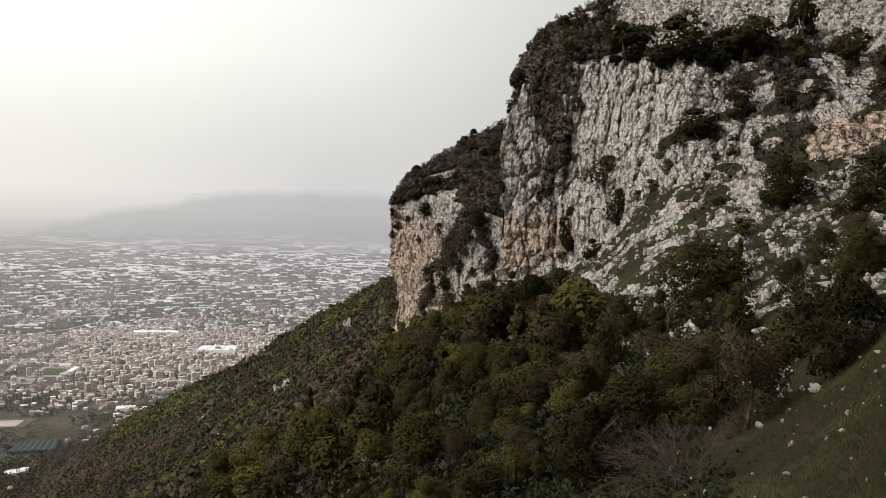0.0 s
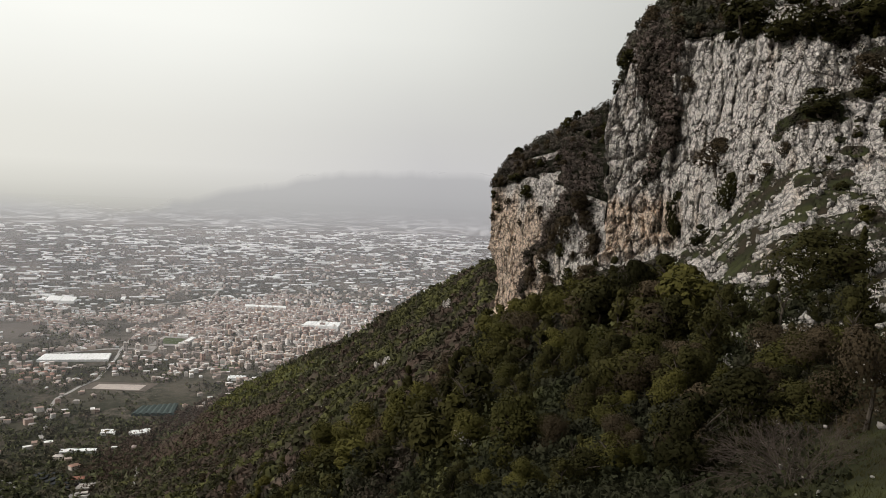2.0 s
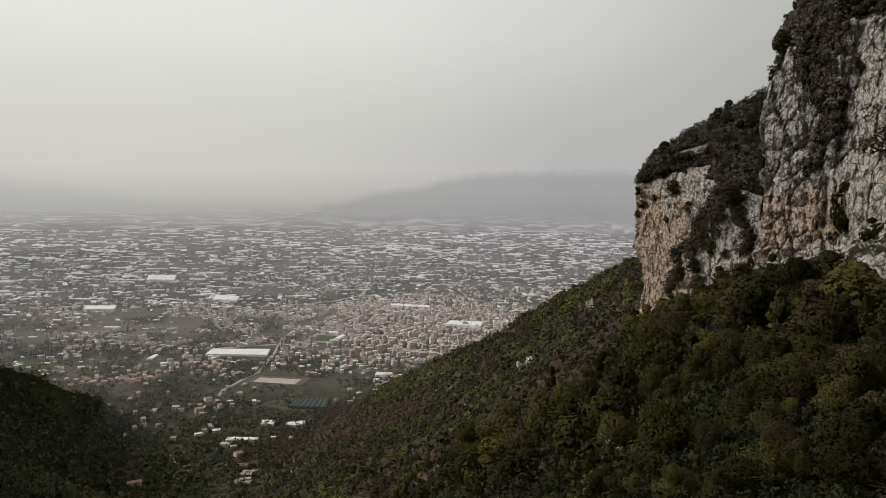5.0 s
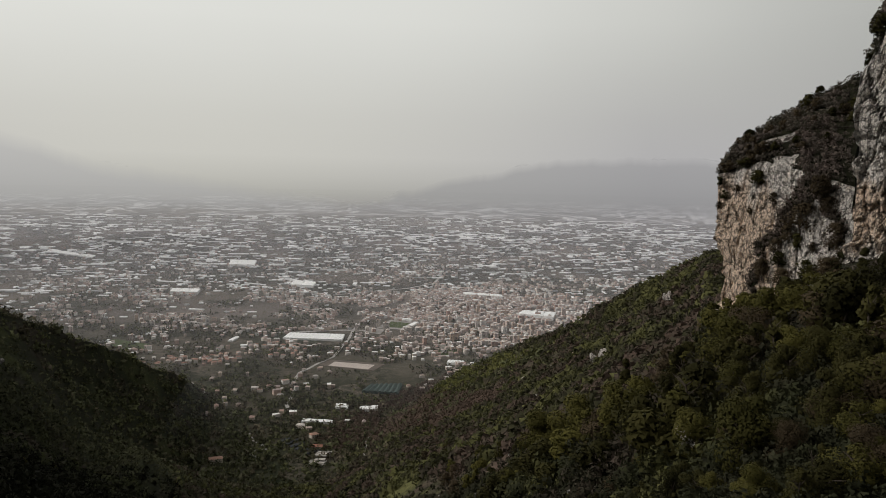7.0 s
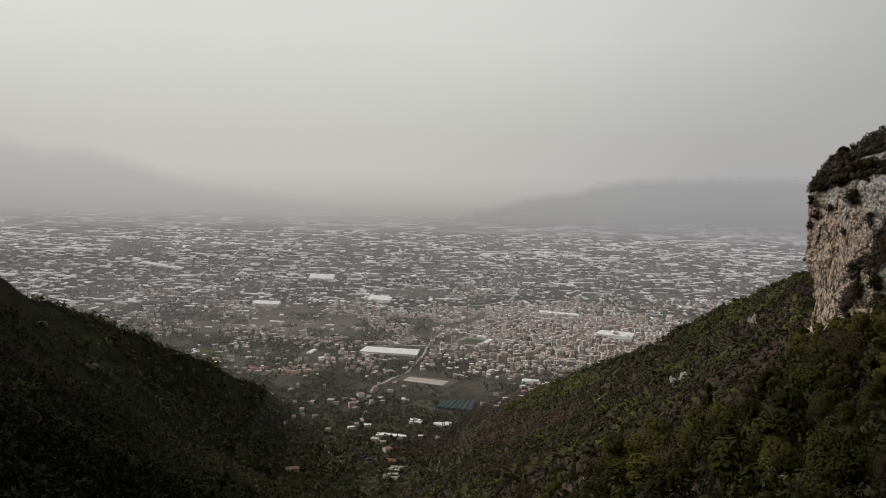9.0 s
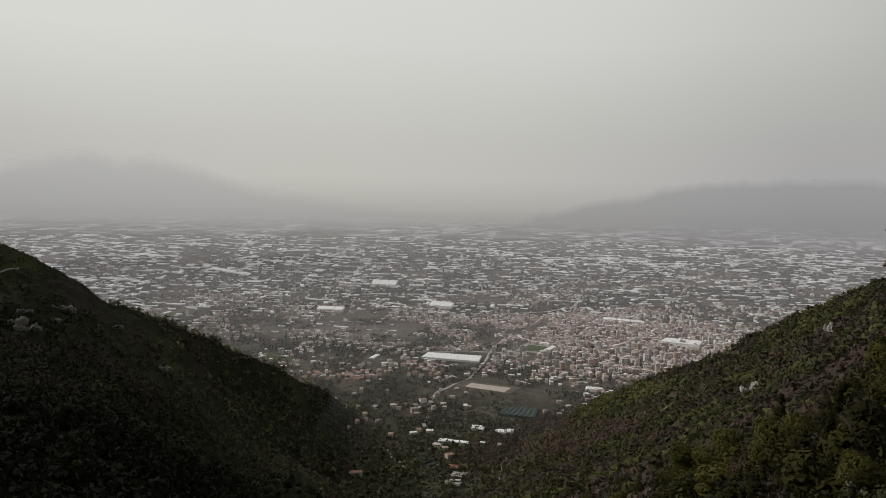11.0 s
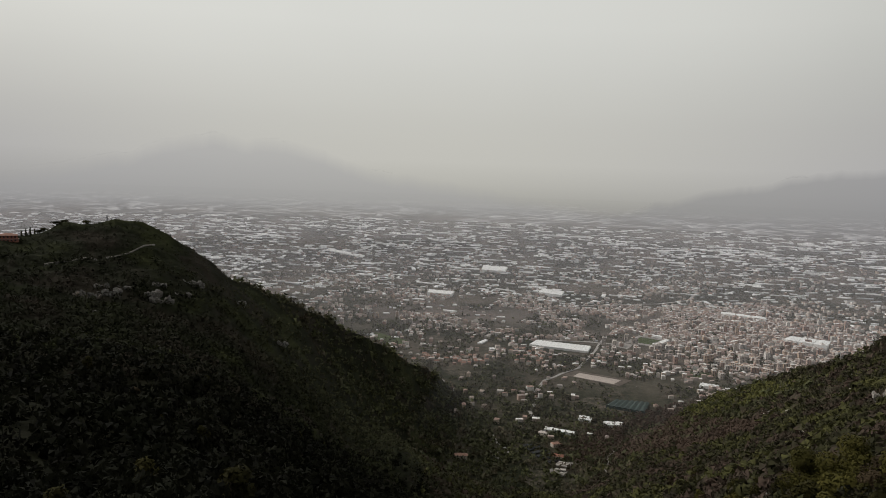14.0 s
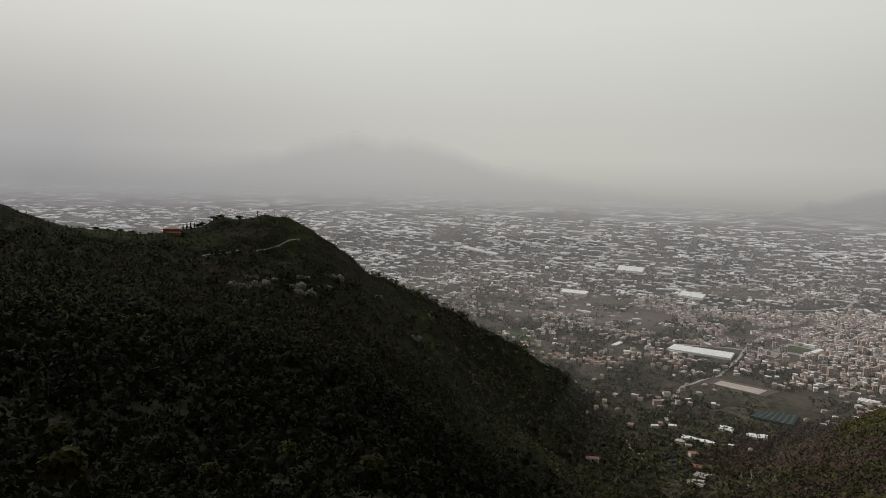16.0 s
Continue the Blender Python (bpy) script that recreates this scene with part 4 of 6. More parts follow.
def far_wood(name, label, count, bearings, rows, size, mat, seed, leaves=12, skip_rock=0.8, floor=9.0, grow=70.0, leaf=0.30, only=None, crest=1.0, least=0.10, canopy=0.0, between=False):
    """Woods too far off to tell one tree from another: clumps of leaves over the slope."""
    rng = np.random.default_rng(seed)
    cols = np.where((BEARINGS >= bearings[0]) & (BEARINGS <= bearings[1]))[0]
    rws = np.where((GRID_S >= rows[0]) & (GRID_S <= rows[1]))[0]
    c, i = rng.choice(cols, count), rng.choice(rws, count)
    ok = (~ROCKY[i, c] | (rng.uniform(size=count) > skip_rock)) & (GRID_Z[i, c] > floor)
    if only is not None:
        ok &= only[i, c]
    c, i = c[ok], i[ok]
    p = LAND[i, c] + rng.normal(size=(len(c), 3)) * np.where(GRID_R[i, c] < 120, np.maximum(0.6, GRID_R[i, c] * 0.012), 0.6)[:, None] * np.array([1, 1, 0])
    if between:
        u = rng.uniform(size=(len(c), 1))
        p = LAND[i, c] * (1 - u) + LAND[i, c + 1] * u
    n = len(p)
    s = rng.uniform(*size, n) * np.clip(GRID_R[i, c] / grow, least, 2.2 if grow < 100 else 1.0) * np.where(GRID_S[i] > 6.15, crest, 1.0)
    d = rng.normal(size=(n, leaves, 3))
    d /= np.linalg.norm(d, axis=2, keepdims=True)
    ctr = p[:, None] + (d * rng.uniform(0.5, 1.0, (n, leaves, 1)) * np.array([0.55, 0.55, 0.5]) + np.array([0, 0, 0.45])) * s[:, None, None]
    nrm = d + rng.normal(scale=0.4, size=d.shape)
    nrm[..., 2] = np.abs(nrm[..., 2])
    nrm /= np.linalg.norm(nrm, axis=2, keepdims=True)
    v, f = leaf_blades(ctr.reshape(-1, 3), nrm.reshape(-1, 3), np.repeat(s, leaves) * leaf, rng, 1.25)
    shade = d * (1 - 0.55 * canopy) + np.array([0, 0, 0.35 + 0.5 * canopy]) + 0.2 * nrm * (1 - canopy)
    shade = (shade / (np.linalg.norm(shade, axis=2, keepdims=True) + 1e-6)).reshape(-1, 3)
    return tagged(mesh_object(name, v, f, mat, shade=np.repeat(shade, 3, 0)), label, "woodland", kind="stuff")


def wood_material(name, stops, scale, crown=0.17, spring=None, dark=0.65):
    mat, nt, bsdf = node_material(name, 0.8)
    v = coords(nt)
    big = noise_out(nt, v, scale, 4, 0.62)
    base = ramp(nt, big, stops)
    # a paler patch: light and haze on the far flank put into the colour
    if spring is not None:
        d = nt.nodes.new("ShaderNodeVectorMath")
        d.operation = "DISTANCE"
        d.inputs[1].default_value = spring[0]
        nt.links.new(v, d.inputs[0])
        base = mix(nt, span(nt, d.outputs["Value"], spring[1], spring[1] * 0.4, 0.0, 0.75), base, spring[2])
    # each crown has a tone of its own
    tone = noise_out(nt, v, crown, 2, 0.5)
    base = mix(nt, span(nt, tone, 0.42, 0.58, dark, 0.0), base, (0.016, 0.017, 0.010))
    r = nt.nodes.new("ShaderNodeNewGeometry").outputs["Random Per Island"]
    base = mix(nt, span(nt, r, 0, 1, 0.0, 0.15), base, (0.020, 0.020, 0.012))
    leafy(nt, bsdf, base, 0.2)
    return mat


M_WOOD = wood_material("mountain wood", [(0.38, (0.074, 0.056, 0.046)), (0.46, (0.038, 0.036, 0.023)), (0.54, (0.037, 0.040, 0.020)), (0.62, (0.108, 0.106, 0.042))], 0.022, 0.45)
M_FLANK = wood_material("flank wood", FLANK_STOPS, 0.022, dark=0.45)
# spring here lightens the hill's right flank in place of haze and light
M_HILLWOOD = wood_material("hill wood", HILL_STOPS, 0.014, 0.12, ((-740, 730, 60), 520, (0.18, 0.18, 0.10)))
# near-black leaf colour: the near slope's shade is put into the paint
M_SHADE_THICKET = wood_material("thicket", [(0.36, (0.006, 0.0055, 0.004)), (0.5, (0.004, 0.0045, 0.003)), (0.66, (0.008, 0.010, 0.005))], 0.05)
M_BAREWOOD = wood_material("bare brown wood", [(0.35, (0.138, 0.098, 0.076)), (0.65, (0.104, 0.074, 0.059))], 0.03, 0.12, dark=0.25)
M_SPRINGWOOD = wood_material("fresh green wood", [(0.38, (0.190, 0.184, 0.066)), (0.62, (0.135, 0.138, 0.050))], 0.03, 0.2, dark=0.4)
# a belt of bare brown wood low on the flank, with fresh green above it
BARE_BELT = np.abs(RISE - (-16.7 + (BEARINGS + 20.0) * 0.23)) < np.interp(BEARINGS, [-33.5, -30, -24, -19], [0.0, 1.1, 1.1, 0.0])
SPRING_BELT = np.abs(RISE - (-13.7 + (BEARINGS + 18.5) * 0.36)) < np.interp(BEARINGS, [-26.5, -24, -20, -16.5], [0.0, 0.8, 0.8, 0.0])
far_wood("flank_wood", "mixed dark and spring-green wood on the mountain flank", 11500, (-45, -4.2), (2.6, 7.2), (2.6, 7.5), M_FLANK, 1, 20, grow=300.0, leaf=0.34, canopy=0.8, only=~BARE_BELT & ~SPRING_BELT)
far_wood("flank_wood", "dark wood in the lee of the buttress", 260, (-4.5, -4.3), (4.0, 7.1), (3.0, 7.0), M_FLANK, 44, 20, grow=300.0, leaf=0.28, between=True)
far_wood("bare_wood", "bare brown wood low on the mountain flank", 13000, (-33.5, -19.0), (3.5, 7.15), (3.6, 7.5), M_BAREWOOD, 45, 20, grow=300.0, leaf=0.32, canopy=1.2, only=BARE_BELT)
far_wood("spring_wood", "fresh green trees along the foot of the flank", 11000, (-26.5, -16.5), (3.5, 7.15), (2.6, 5.6), M_SPRINGWOOD, 46, 20, grow=300.0, leaf=0.32, canopy=0.7, only=SPRING_BELT)
far_wood("spur_scrub", "low mixed scrub on the near spur", 8200, (-45, 22), (0.5, 3.05), (0.6, 1.7), M_WOOD, 2, 17, leaf=0.27, grow=90.0, least=0.35)
far_wood("near_scrub", "low dark scrub close below the viewpoint", 1700, (-30, 12), (0.6, 1.7), (0.9, 2.0), M_WOOD, 22, 44, leaf=0.17, grow=60.0, least=0.45)
far_wood("hill_wood", "dark wood covering the hill", 12000, (-92, -38), (2.7, 7.6), (2.6, 7.0), M_HILLWOOD, 3, 15, floor=0.5, grow=420.0, leaf=0.28, crest=0.45, canopy=1.2)
far_wood("thicket", "dense thicket on the steep near slope, its shade put into the colour", 5200, (-92, -30), (0.8, 3.7), (3.0, 6.0), M_SHADE_THICKET, 13, 24, 0.3, grow=170.0, leaf=0.24, least=0.25)
M_CLIFFTOP = wood_material("cliff scrub", [(0.36, (0.150, 0.122, 0.106)), (0.5, (0.115, 0.096, 0.080)), (0.66, (0.075, 0.072, 0.048))], 0.05)
far_wood("cliff_top_scrub", "dark scrub on the cliff tops and ledges", 5200, (-4.1, 34), (5.0, 7.2), (0.9, 2.3), M_CLIFFTOP, 4, 24, 0.93, grow=180.0, leaf=0.24)
far_wood("buttress_scrub", "small dark tufts of scrub clinging to the buttress", 520, (-4.1, 4.6), (4.2, 5.1), (0.35, 1.0), M_CLIFFTOP, 15, 18, 0.1, grow=150.0, leaf=0.18)
far_wood("cliff_scrub", "tufts of scrub rooted in the cliff", 4400, (4.7, 34), (2.6, 5.1), (0.4, 1.5), M_CLIFFTOP, 5, 16, 0.84, grow=140.0, leaf=0.25)
M_GULLY = wood_material("bare gully scrub", [(0.35, (0.150, 0.116, 0.100)), (0.65, (0.205, 0.162, 0.140))], 0.08)
far_wood("gully_scrub", "brown leafless scrub filling the gullies of the cliffs", 13000, (-4.1, 12), (4.0, 6.2), (0.7, 1.9), M_GULLY, 6, 22, 2.0, 9.0, 150.0, 0.24, strip | gully)

# ---- far mountains and haze: see-through sheets, the farthest ones glowing ----


def far_range(name, label, crest, distance, depth, mat):
    """The front of a mountain range as one thin sheet: crest heights along bearings, falling off before."""
    a, h = np.array(crest).T
    b = np.linspace(a[0], a[-1], 220)
    top = np.interp(b, a, h)
    top = top + 9 * fbm(np.stack([b * 0.9, b * 0, b * 0], -1), 4, 77) * np.clip(top / 200, 0, 1)
    rows = []
    for u in -np.linspace(1, 0, 18) ** 2.0:
        r = distance + depth * u
        zrow = plain_height(np.full(len(b), r)) + 0 * b - 30
        lift = np.maximum(top - zrow, 0) * (1 - abs(u)) ** 1.1
        zrow = zrow + lift * (1 + 0.10 * smooth_noise(np.stack([b * 0.6, np.full(len(b), u * 3), b * 0], -1), 5) * (1 - abs(u)) * (abs(u) > 0.02))
        rows.append(np.stack([r * np.sin(np.radians(b)), r * np.cos(np.radians(b)), zrow], -1))
    v = np.array(rows)
    n, k = v.shape[:2]
    i, j = np.meshgrid(np.arange(n - 1), np.arange(k - 1), indexing="ij")
    f = np.stack([i * k + j, i * k + j + 1, (i + 1) * k + j + 1, (i + 1) * k + j], -1).reshape(-1, 4)
    ob = mesh_object(name, v.reshape(-1, 3), f, mat, smooth=True)
    below = ob.data.attributes.new("below_crest", "FLOAT", "POINT")
    below.data.foreach_set("value", np.maximum(v[-1][None, :, 2] - v[..., 2], 0).ravel().astype(np.float32))
    return tagged(ob, label, "mountain", kind="structure")


VOLCANO = [(-100, 343), (-88, 350), (-80, 356), (-76, 368), (-72.8, 397), (-70, 430), (-67.4, 470), (-64.8, 525), (-62.5, 564), (-60.6, 576), (-58.7, 553), (-56.9, 566), (-55, 545), (-53, 514), (-51, 470), (-48.4, 430), (-46, 408), (-42, 370), (-36, 315), (-30, 250)]
HILLS = [(-42, 150), (-37, 185), (-33, 225), (-30, 270), (-27.5, 325), (-25.2, 366), (-23.4, 398), (-21, 417), (-19, 442), (-16.8, 476), (-15, 490), (-12.2, 499), (-10.3, 504), (-7, 500), (-4, 496), (4, 482), (20, 480)]
# these sheets glow: the haze over the mountains is put into emission
far_range("backdrop_volcano", "broad volcano sheet with its haze painted in as glow", VOLCANO, 3590, 60,
          haze_material("glowing volcano sheet", [(210, 0.0), (255, 0.34), (300, 0.46), (400, 0.50), (520, 0.46), (620, 0.40)], 200, 700, "up", 0.60, crest=75.0))
far_range("backdrop_hills", "low grey hills sheet with haze painted in as glow", HILLS, 3580, 60,
          haze_material("glowing hill sheet", [(195, 0.0), (240, 0.34), (290, 0.46), (340, 0.50), (420, 0.53), (500, 0.53)], 200, 700, "up", 0.44, crest=42.0))


# haze painted on sheets: a see-through one over the plain, more opaque with distance, and a glowing backdrop
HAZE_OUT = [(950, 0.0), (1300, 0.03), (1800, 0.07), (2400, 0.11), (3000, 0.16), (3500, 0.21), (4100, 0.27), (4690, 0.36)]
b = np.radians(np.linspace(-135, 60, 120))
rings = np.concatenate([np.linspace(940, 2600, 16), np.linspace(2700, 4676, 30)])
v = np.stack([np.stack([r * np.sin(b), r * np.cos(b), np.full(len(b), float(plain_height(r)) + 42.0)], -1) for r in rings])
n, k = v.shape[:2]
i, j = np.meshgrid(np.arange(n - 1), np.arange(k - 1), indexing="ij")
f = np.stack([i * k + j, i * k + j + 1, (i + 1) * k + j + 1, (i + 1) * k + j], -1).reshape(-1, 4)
tagged(mesh_object("haze_layer", v.reshape(-1, 3), f, haze_material("see-through haze sheet", HAZE_OUT, 900, 4750, "out"), smooth=True), "see-through pale sheet over the plain standing in for haze", "haze", kind="structure")
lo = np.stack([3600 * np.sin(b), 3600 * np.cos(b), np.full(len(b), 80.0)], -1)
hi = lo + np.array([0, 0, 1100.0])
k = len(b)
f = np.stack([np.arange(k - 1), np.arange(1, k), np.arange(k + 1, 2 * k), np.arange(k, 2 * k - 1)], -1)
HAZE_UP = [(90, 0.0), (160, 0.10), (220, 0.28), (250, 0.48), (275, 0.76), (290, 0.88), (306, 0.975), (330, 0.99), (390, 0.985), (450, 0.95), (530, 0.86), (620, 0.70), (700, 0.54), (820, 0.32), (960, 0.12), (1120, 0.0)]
far_glow = tagged(mesh_object("backdrop_haze", np.concatenate([lo, hi]), f, haze_material("glowing haze sheet", HAZE_UP, 80, 1180, "up", 0.69, -45.0)), "glowing sheet in place of far haze behind the mountains", "haze", kind="structure")
# the added glowing sheet casts no shadow on the plain
far_glow.visible_shadow = False

# ---- the plain: town, villages, farms, greenhouses ----
M_FACADE = island_colours("rendered facades", [(0.0, (0.58, 0.43, 0.36)), (0.18, (0.64, 0.53, 0.46)), (0.36, (0.52, 0.35, 0.28)), (0.52, (0.68, 0.61, 0.55)), (0.68, (0.62, 0.47, 0.36)), (0.84, (0.82, 0.78, 0.74))], 0.9, "object")
M_HOUSEWALL = island_colours("house walls", [(0.0, (0.62, 0.50, 0.43)), (0.2, (0.74, 0.68, 0.63)), (0.42, (0.52, 0.39, 0.33)), (0.58, (0.82, 0.79, 0.76)), (0.72, (0.46, 0.40, 0.36)), (0.88, (0.66, 0.55, 0.46))])
M_ROOFS = island_colours("house roofs", [(0.0, (0.40, 0.33, 0.30)), (0.22, (0.56, 0.51, 0.48)), (0.42, (0.36, 0.25, 0.21)), (0.56, (0.48, 0.39, 0.34)), (0.72, (0.30, 0.24, 0.22)), (0.84, (0.84, 0.82, 0.80))])
M_TILES = island_colours("terracotta roofs", [(0.0, (0.36, 0.21, 0.16)), (0.25, (0.44, 0.27, 0.21)), (0.45, (0.33, 0.19, 0.15)), (0.6, (0.50, 0.38, 0.32)), (0.75, (0.62, 0.57, 0.53))])
M_FLATROOF = plain_colour("flat roof", (0.56, 0.51, 0.47), 0.9, 0.25, 0.4)
M_WINDOW = plain_colour("dark windows", (0.05, 0.052, 0.058), 0.3, 0.3, 1.0)
M_SLAB = plain_colour("balcony slabs", (0.56, 0.52, 0.48), 0.85, 0.15, 0.5)
M_PLASTIC = island_colours("greenhouse plastic", [(0.0, (0.93, 0.93, 0.93)), (0.34, (0.70, 0.71, 0.72)), (0.5, (0.94, 0.94, 0.94)), (0.78, (0.42, 0.43, 0.44)), (0.9, (0.90, 0.90, 0.90))], 0.42, dirty=0.05)
M_PLASTIC.node_tree.nodes["Principled BSDF"].inputs["Specular IOR Level"].default_value = 0.6
M_WHITE = plain_colour("white roof sheet", (0.84, 0.84, 0.83), 0.5, 0.08, 0.15)
M_NET = plain_colour("dark green shade net", (0.060, 0.080, 0.074), 0.8, 0.3, 0.2)
M_SAND = plain_colour("beige sand pitch", (0.46, 0.40, 0.36), 0.95, 0.12, 0.06)
M_EARTH = plain_colour("brown earth bank", (0.125, 0.105, 0.088), 1.0, 0.3, 0.1)
M_TURF = plain_colour("green turf", (0.066, 0.084, 0.036), 1.0, 0.25, 0.06)
M_ROAD = plain_colour("pale road", (0.36, 0.34, 0.32), 0.9, 0.15, 0.1)
M_PAVE = plain_colour("grey yard", (0.30, 0.28, 0.26), 0.95, 0.2, 0.1)
M_RED = plain_colour("red painted wall", (0.52, 0.22, 0.165), 0.9, 0.15, 0.5)

# bearing, distance, spread across and along the view, how many
APARTMENTS = [
    (-24.4, 2033, 95, 108, 44), (-20.0, 2015, 94, 143, 62), (-17.8, 2216, 103, 151, 42), (-21.3, 1751, 82, 53, 36), (-16.9, 1860, 65, 66, 26),
    (-14.3, 2223, 78, 105, 22), (-30.7, 2420, 84, 100, 10), (-45.4, 2370, 64, 78, 10), (-46.8, 1978, 69, 78, 18), (-28.0, 1783, 56, 40, 10),
    (-52.5, 3347, 77, 69, 6),
]
HOUSES = [
    (-24.5, 2219, 259, 352, 2600), (-19.1, 2064, 177, 278, 2400), (-32.4, 2062, 225, 276, 1200), (-42.9, 2062, 177, 201, 380), (-46.8, 2097, 196, 203, 360),
    (-50.4, 2774, 429, 285, 330), (-34.1, 1311, 136, 142, 60), (-27.9, 1589, 175, 125, 70), (-38.8, 3040, 892, 293, 520), (-19.2, 3107, 672, 304, 520),
    (-10.6, 2847, 176, 213, 190), (-31.0, 1201, 87, 51, 22), (-53.6, 2478, 173, 206, 200), (-60.2, 2717, 420, 296, 300),
]
VILLAGE = [
    (-42.5, 1553, 67, 24, 46), (-39.6, 1576, 50, 26, 34), (-36.7, 1637, 39, 34, 22), (-44.1, 2470, 67, 61, 20), (-46.1, 1579, 37, 20, 14),
]


def polar(bearing, distance, across=0.0, along=0.0):
    """A point of the plain, set off sideways and away from the viewer."""
    a = radians(bearing)
    return np.array([(distance + along) * math.sin(a) + across * math.cos(a), (distance + along) * math.cos(a) - across * math.sin(a)])


def land_at(x, y):
    """Height of the ground under points of the plain and the valley floor."""
    x, y = np.atleast_1d(x), np.atleast_1d(y)
    d, a = np.hypot(x, y), np.degrees(np.arctan2(x, y))
    cols = np.abs(BEARINGS[None] - a[:, None]).argmin(1)
    return np.array([np.interp(q, GRID_R[:, c], LAND[:, c, 2]) if q < 1500 else plain_height(q) for q, c in zip(d, cols)])


def plain_at(x, y):
    return float(land_at(x, y)[0])


def bm_box(bm, x0, y0, z0, x1, y1, z1):
    m = Matrix.Translation(((x0 + x1) / 2, (y0 + y1) / 2, (z0 + z1) / 2)) @ Matrix.Diagonal((x1 - x0, y1 - y0, z1 - z0, 1))
    bmesh.ops.create_cube(bm, size=1.0, matrix=m)


def make_apartments(seed, width, depth, floors):
    rng = random.Random(seed)
    root = tagged(new("apartment_building"), "pale rendered apartment block with rows of dark windows", "building", "blocks of the town")
    h = floors * 2.9
    bm = bmesh.new()
    bm_box(bm, -width / 2, -depth / 2, -2, width / 2, depth / 2, h)
    part("wall", bm, M_FACADE, root)
    bm = bmesh.new()
    bm_box(bm, -width / 2 - 0.5, -depth / 2 - 0.5, h, width / 2 + 0.5, depth / 2 + 0.5, h + 0.5)
    part("roof", bm, M_FLATROOF, root)
    bm = bmesh.new()
    sx = rng.uniform(-0.25, 0.25) * width
    bm_box(bm, sx - 2.2, -2.5, h + 0.5, sx + 2.2, 2.5, h + 3.2)
    part("stair_head", bm, M_FACADE, root)
    bays = int(width / 3.6)
    for k in range(floors):
        z = k * 2.9 + 0.9
        bm = bmesh.new()
        for i in range(bays):
            x = (i + 0.5) * width / bays - width / 2
            for y in (-depth / 2 - 0.05, depth / 2 + 0.05):
                bm.faces.new([bm.verts.new(c) for c in ((x - 0.85, y, z), (x + 0.85, y, z), (x + 0.85, y, z + 1.6), (x - 0.85, y, z + 1.6))])
        for x in (-width / 2 - 0.05, width / 2 + 0.05):
            for y in (-depth / 4, depth / 4):
                bm.faces.new([bm.verts.new(c) for c in ((x, y - 0.7, z), (x, y + 0.7, z), (x, y + 0.7, z + 1.6), (x, y - 0.7, z + 1.6))])
        part("window_row", bm, M_WINDOW, root)
        if k and seed % 3 != 1:
            bm = bmesh.new()
            for y0, y1 in ((-depth / 2 - 1.3, -depth / 2), (depth / 2, depth / 2 + 1.3)):
                bm_box(bm, -width * 0.36, y0, k * 2.9 - 0.1, width * 0.36, y1, k * 2.9 + 0.75)
            part("balcony", bm, M_SLAB, root)
    return root


BLOCKS = [make_apartments(i, w, d, f) for i, (w, d, f) in enumerate(((17, 10, 4), (12, 10, 6), (23, 10, 3), (11, 10, 7), (19, 10, 5), (16, 11, 3)))]
town_rng = random.Random(11)
GRAIN = radians(38)


def set_block(k, x, y, turn, size=0.8):
    ob = copy_thing(BLOCKS[k], Matrix())
    ob.matrix_basis = Matrix.LocRotScale(Vector((x, y, plain_at(x, y))), Euler((0, 0, turn)), (size, size, size * town_rng.uniform(0.75, 1.45)))
    return ob


TAKEN = []
for b, d, across, along, n in APARTMENTS:
    for _ in range(n):
        for _try in range(12):
            x, y = polar(b, d, town_rng.gauss(0, across), town_rng.gauss(0, along))
            if all((x - p) ** 2 + (y - q) ** 2 > 23 ** 2 for p, q in TAKEN):
                break
        TAKEN.append((x, y))
        set_block(town_rng.choices(range(6), (6, 3, 5, 1, 3, 7))[0], x, y, GRAIN + town_rng.choice((0, math.pi / 2)) + town_rng.gauss(0, 0.08))
for x, y in ((-659, 1583), (-625, 1589), (-590, 1588), (-557, 1594)):
    set_block(5, x, y, 0.0, 1.15)
for root in BLOCKS:
    for o in (*root.children_recursive, root):
        bpy.data.objects.remove(o)


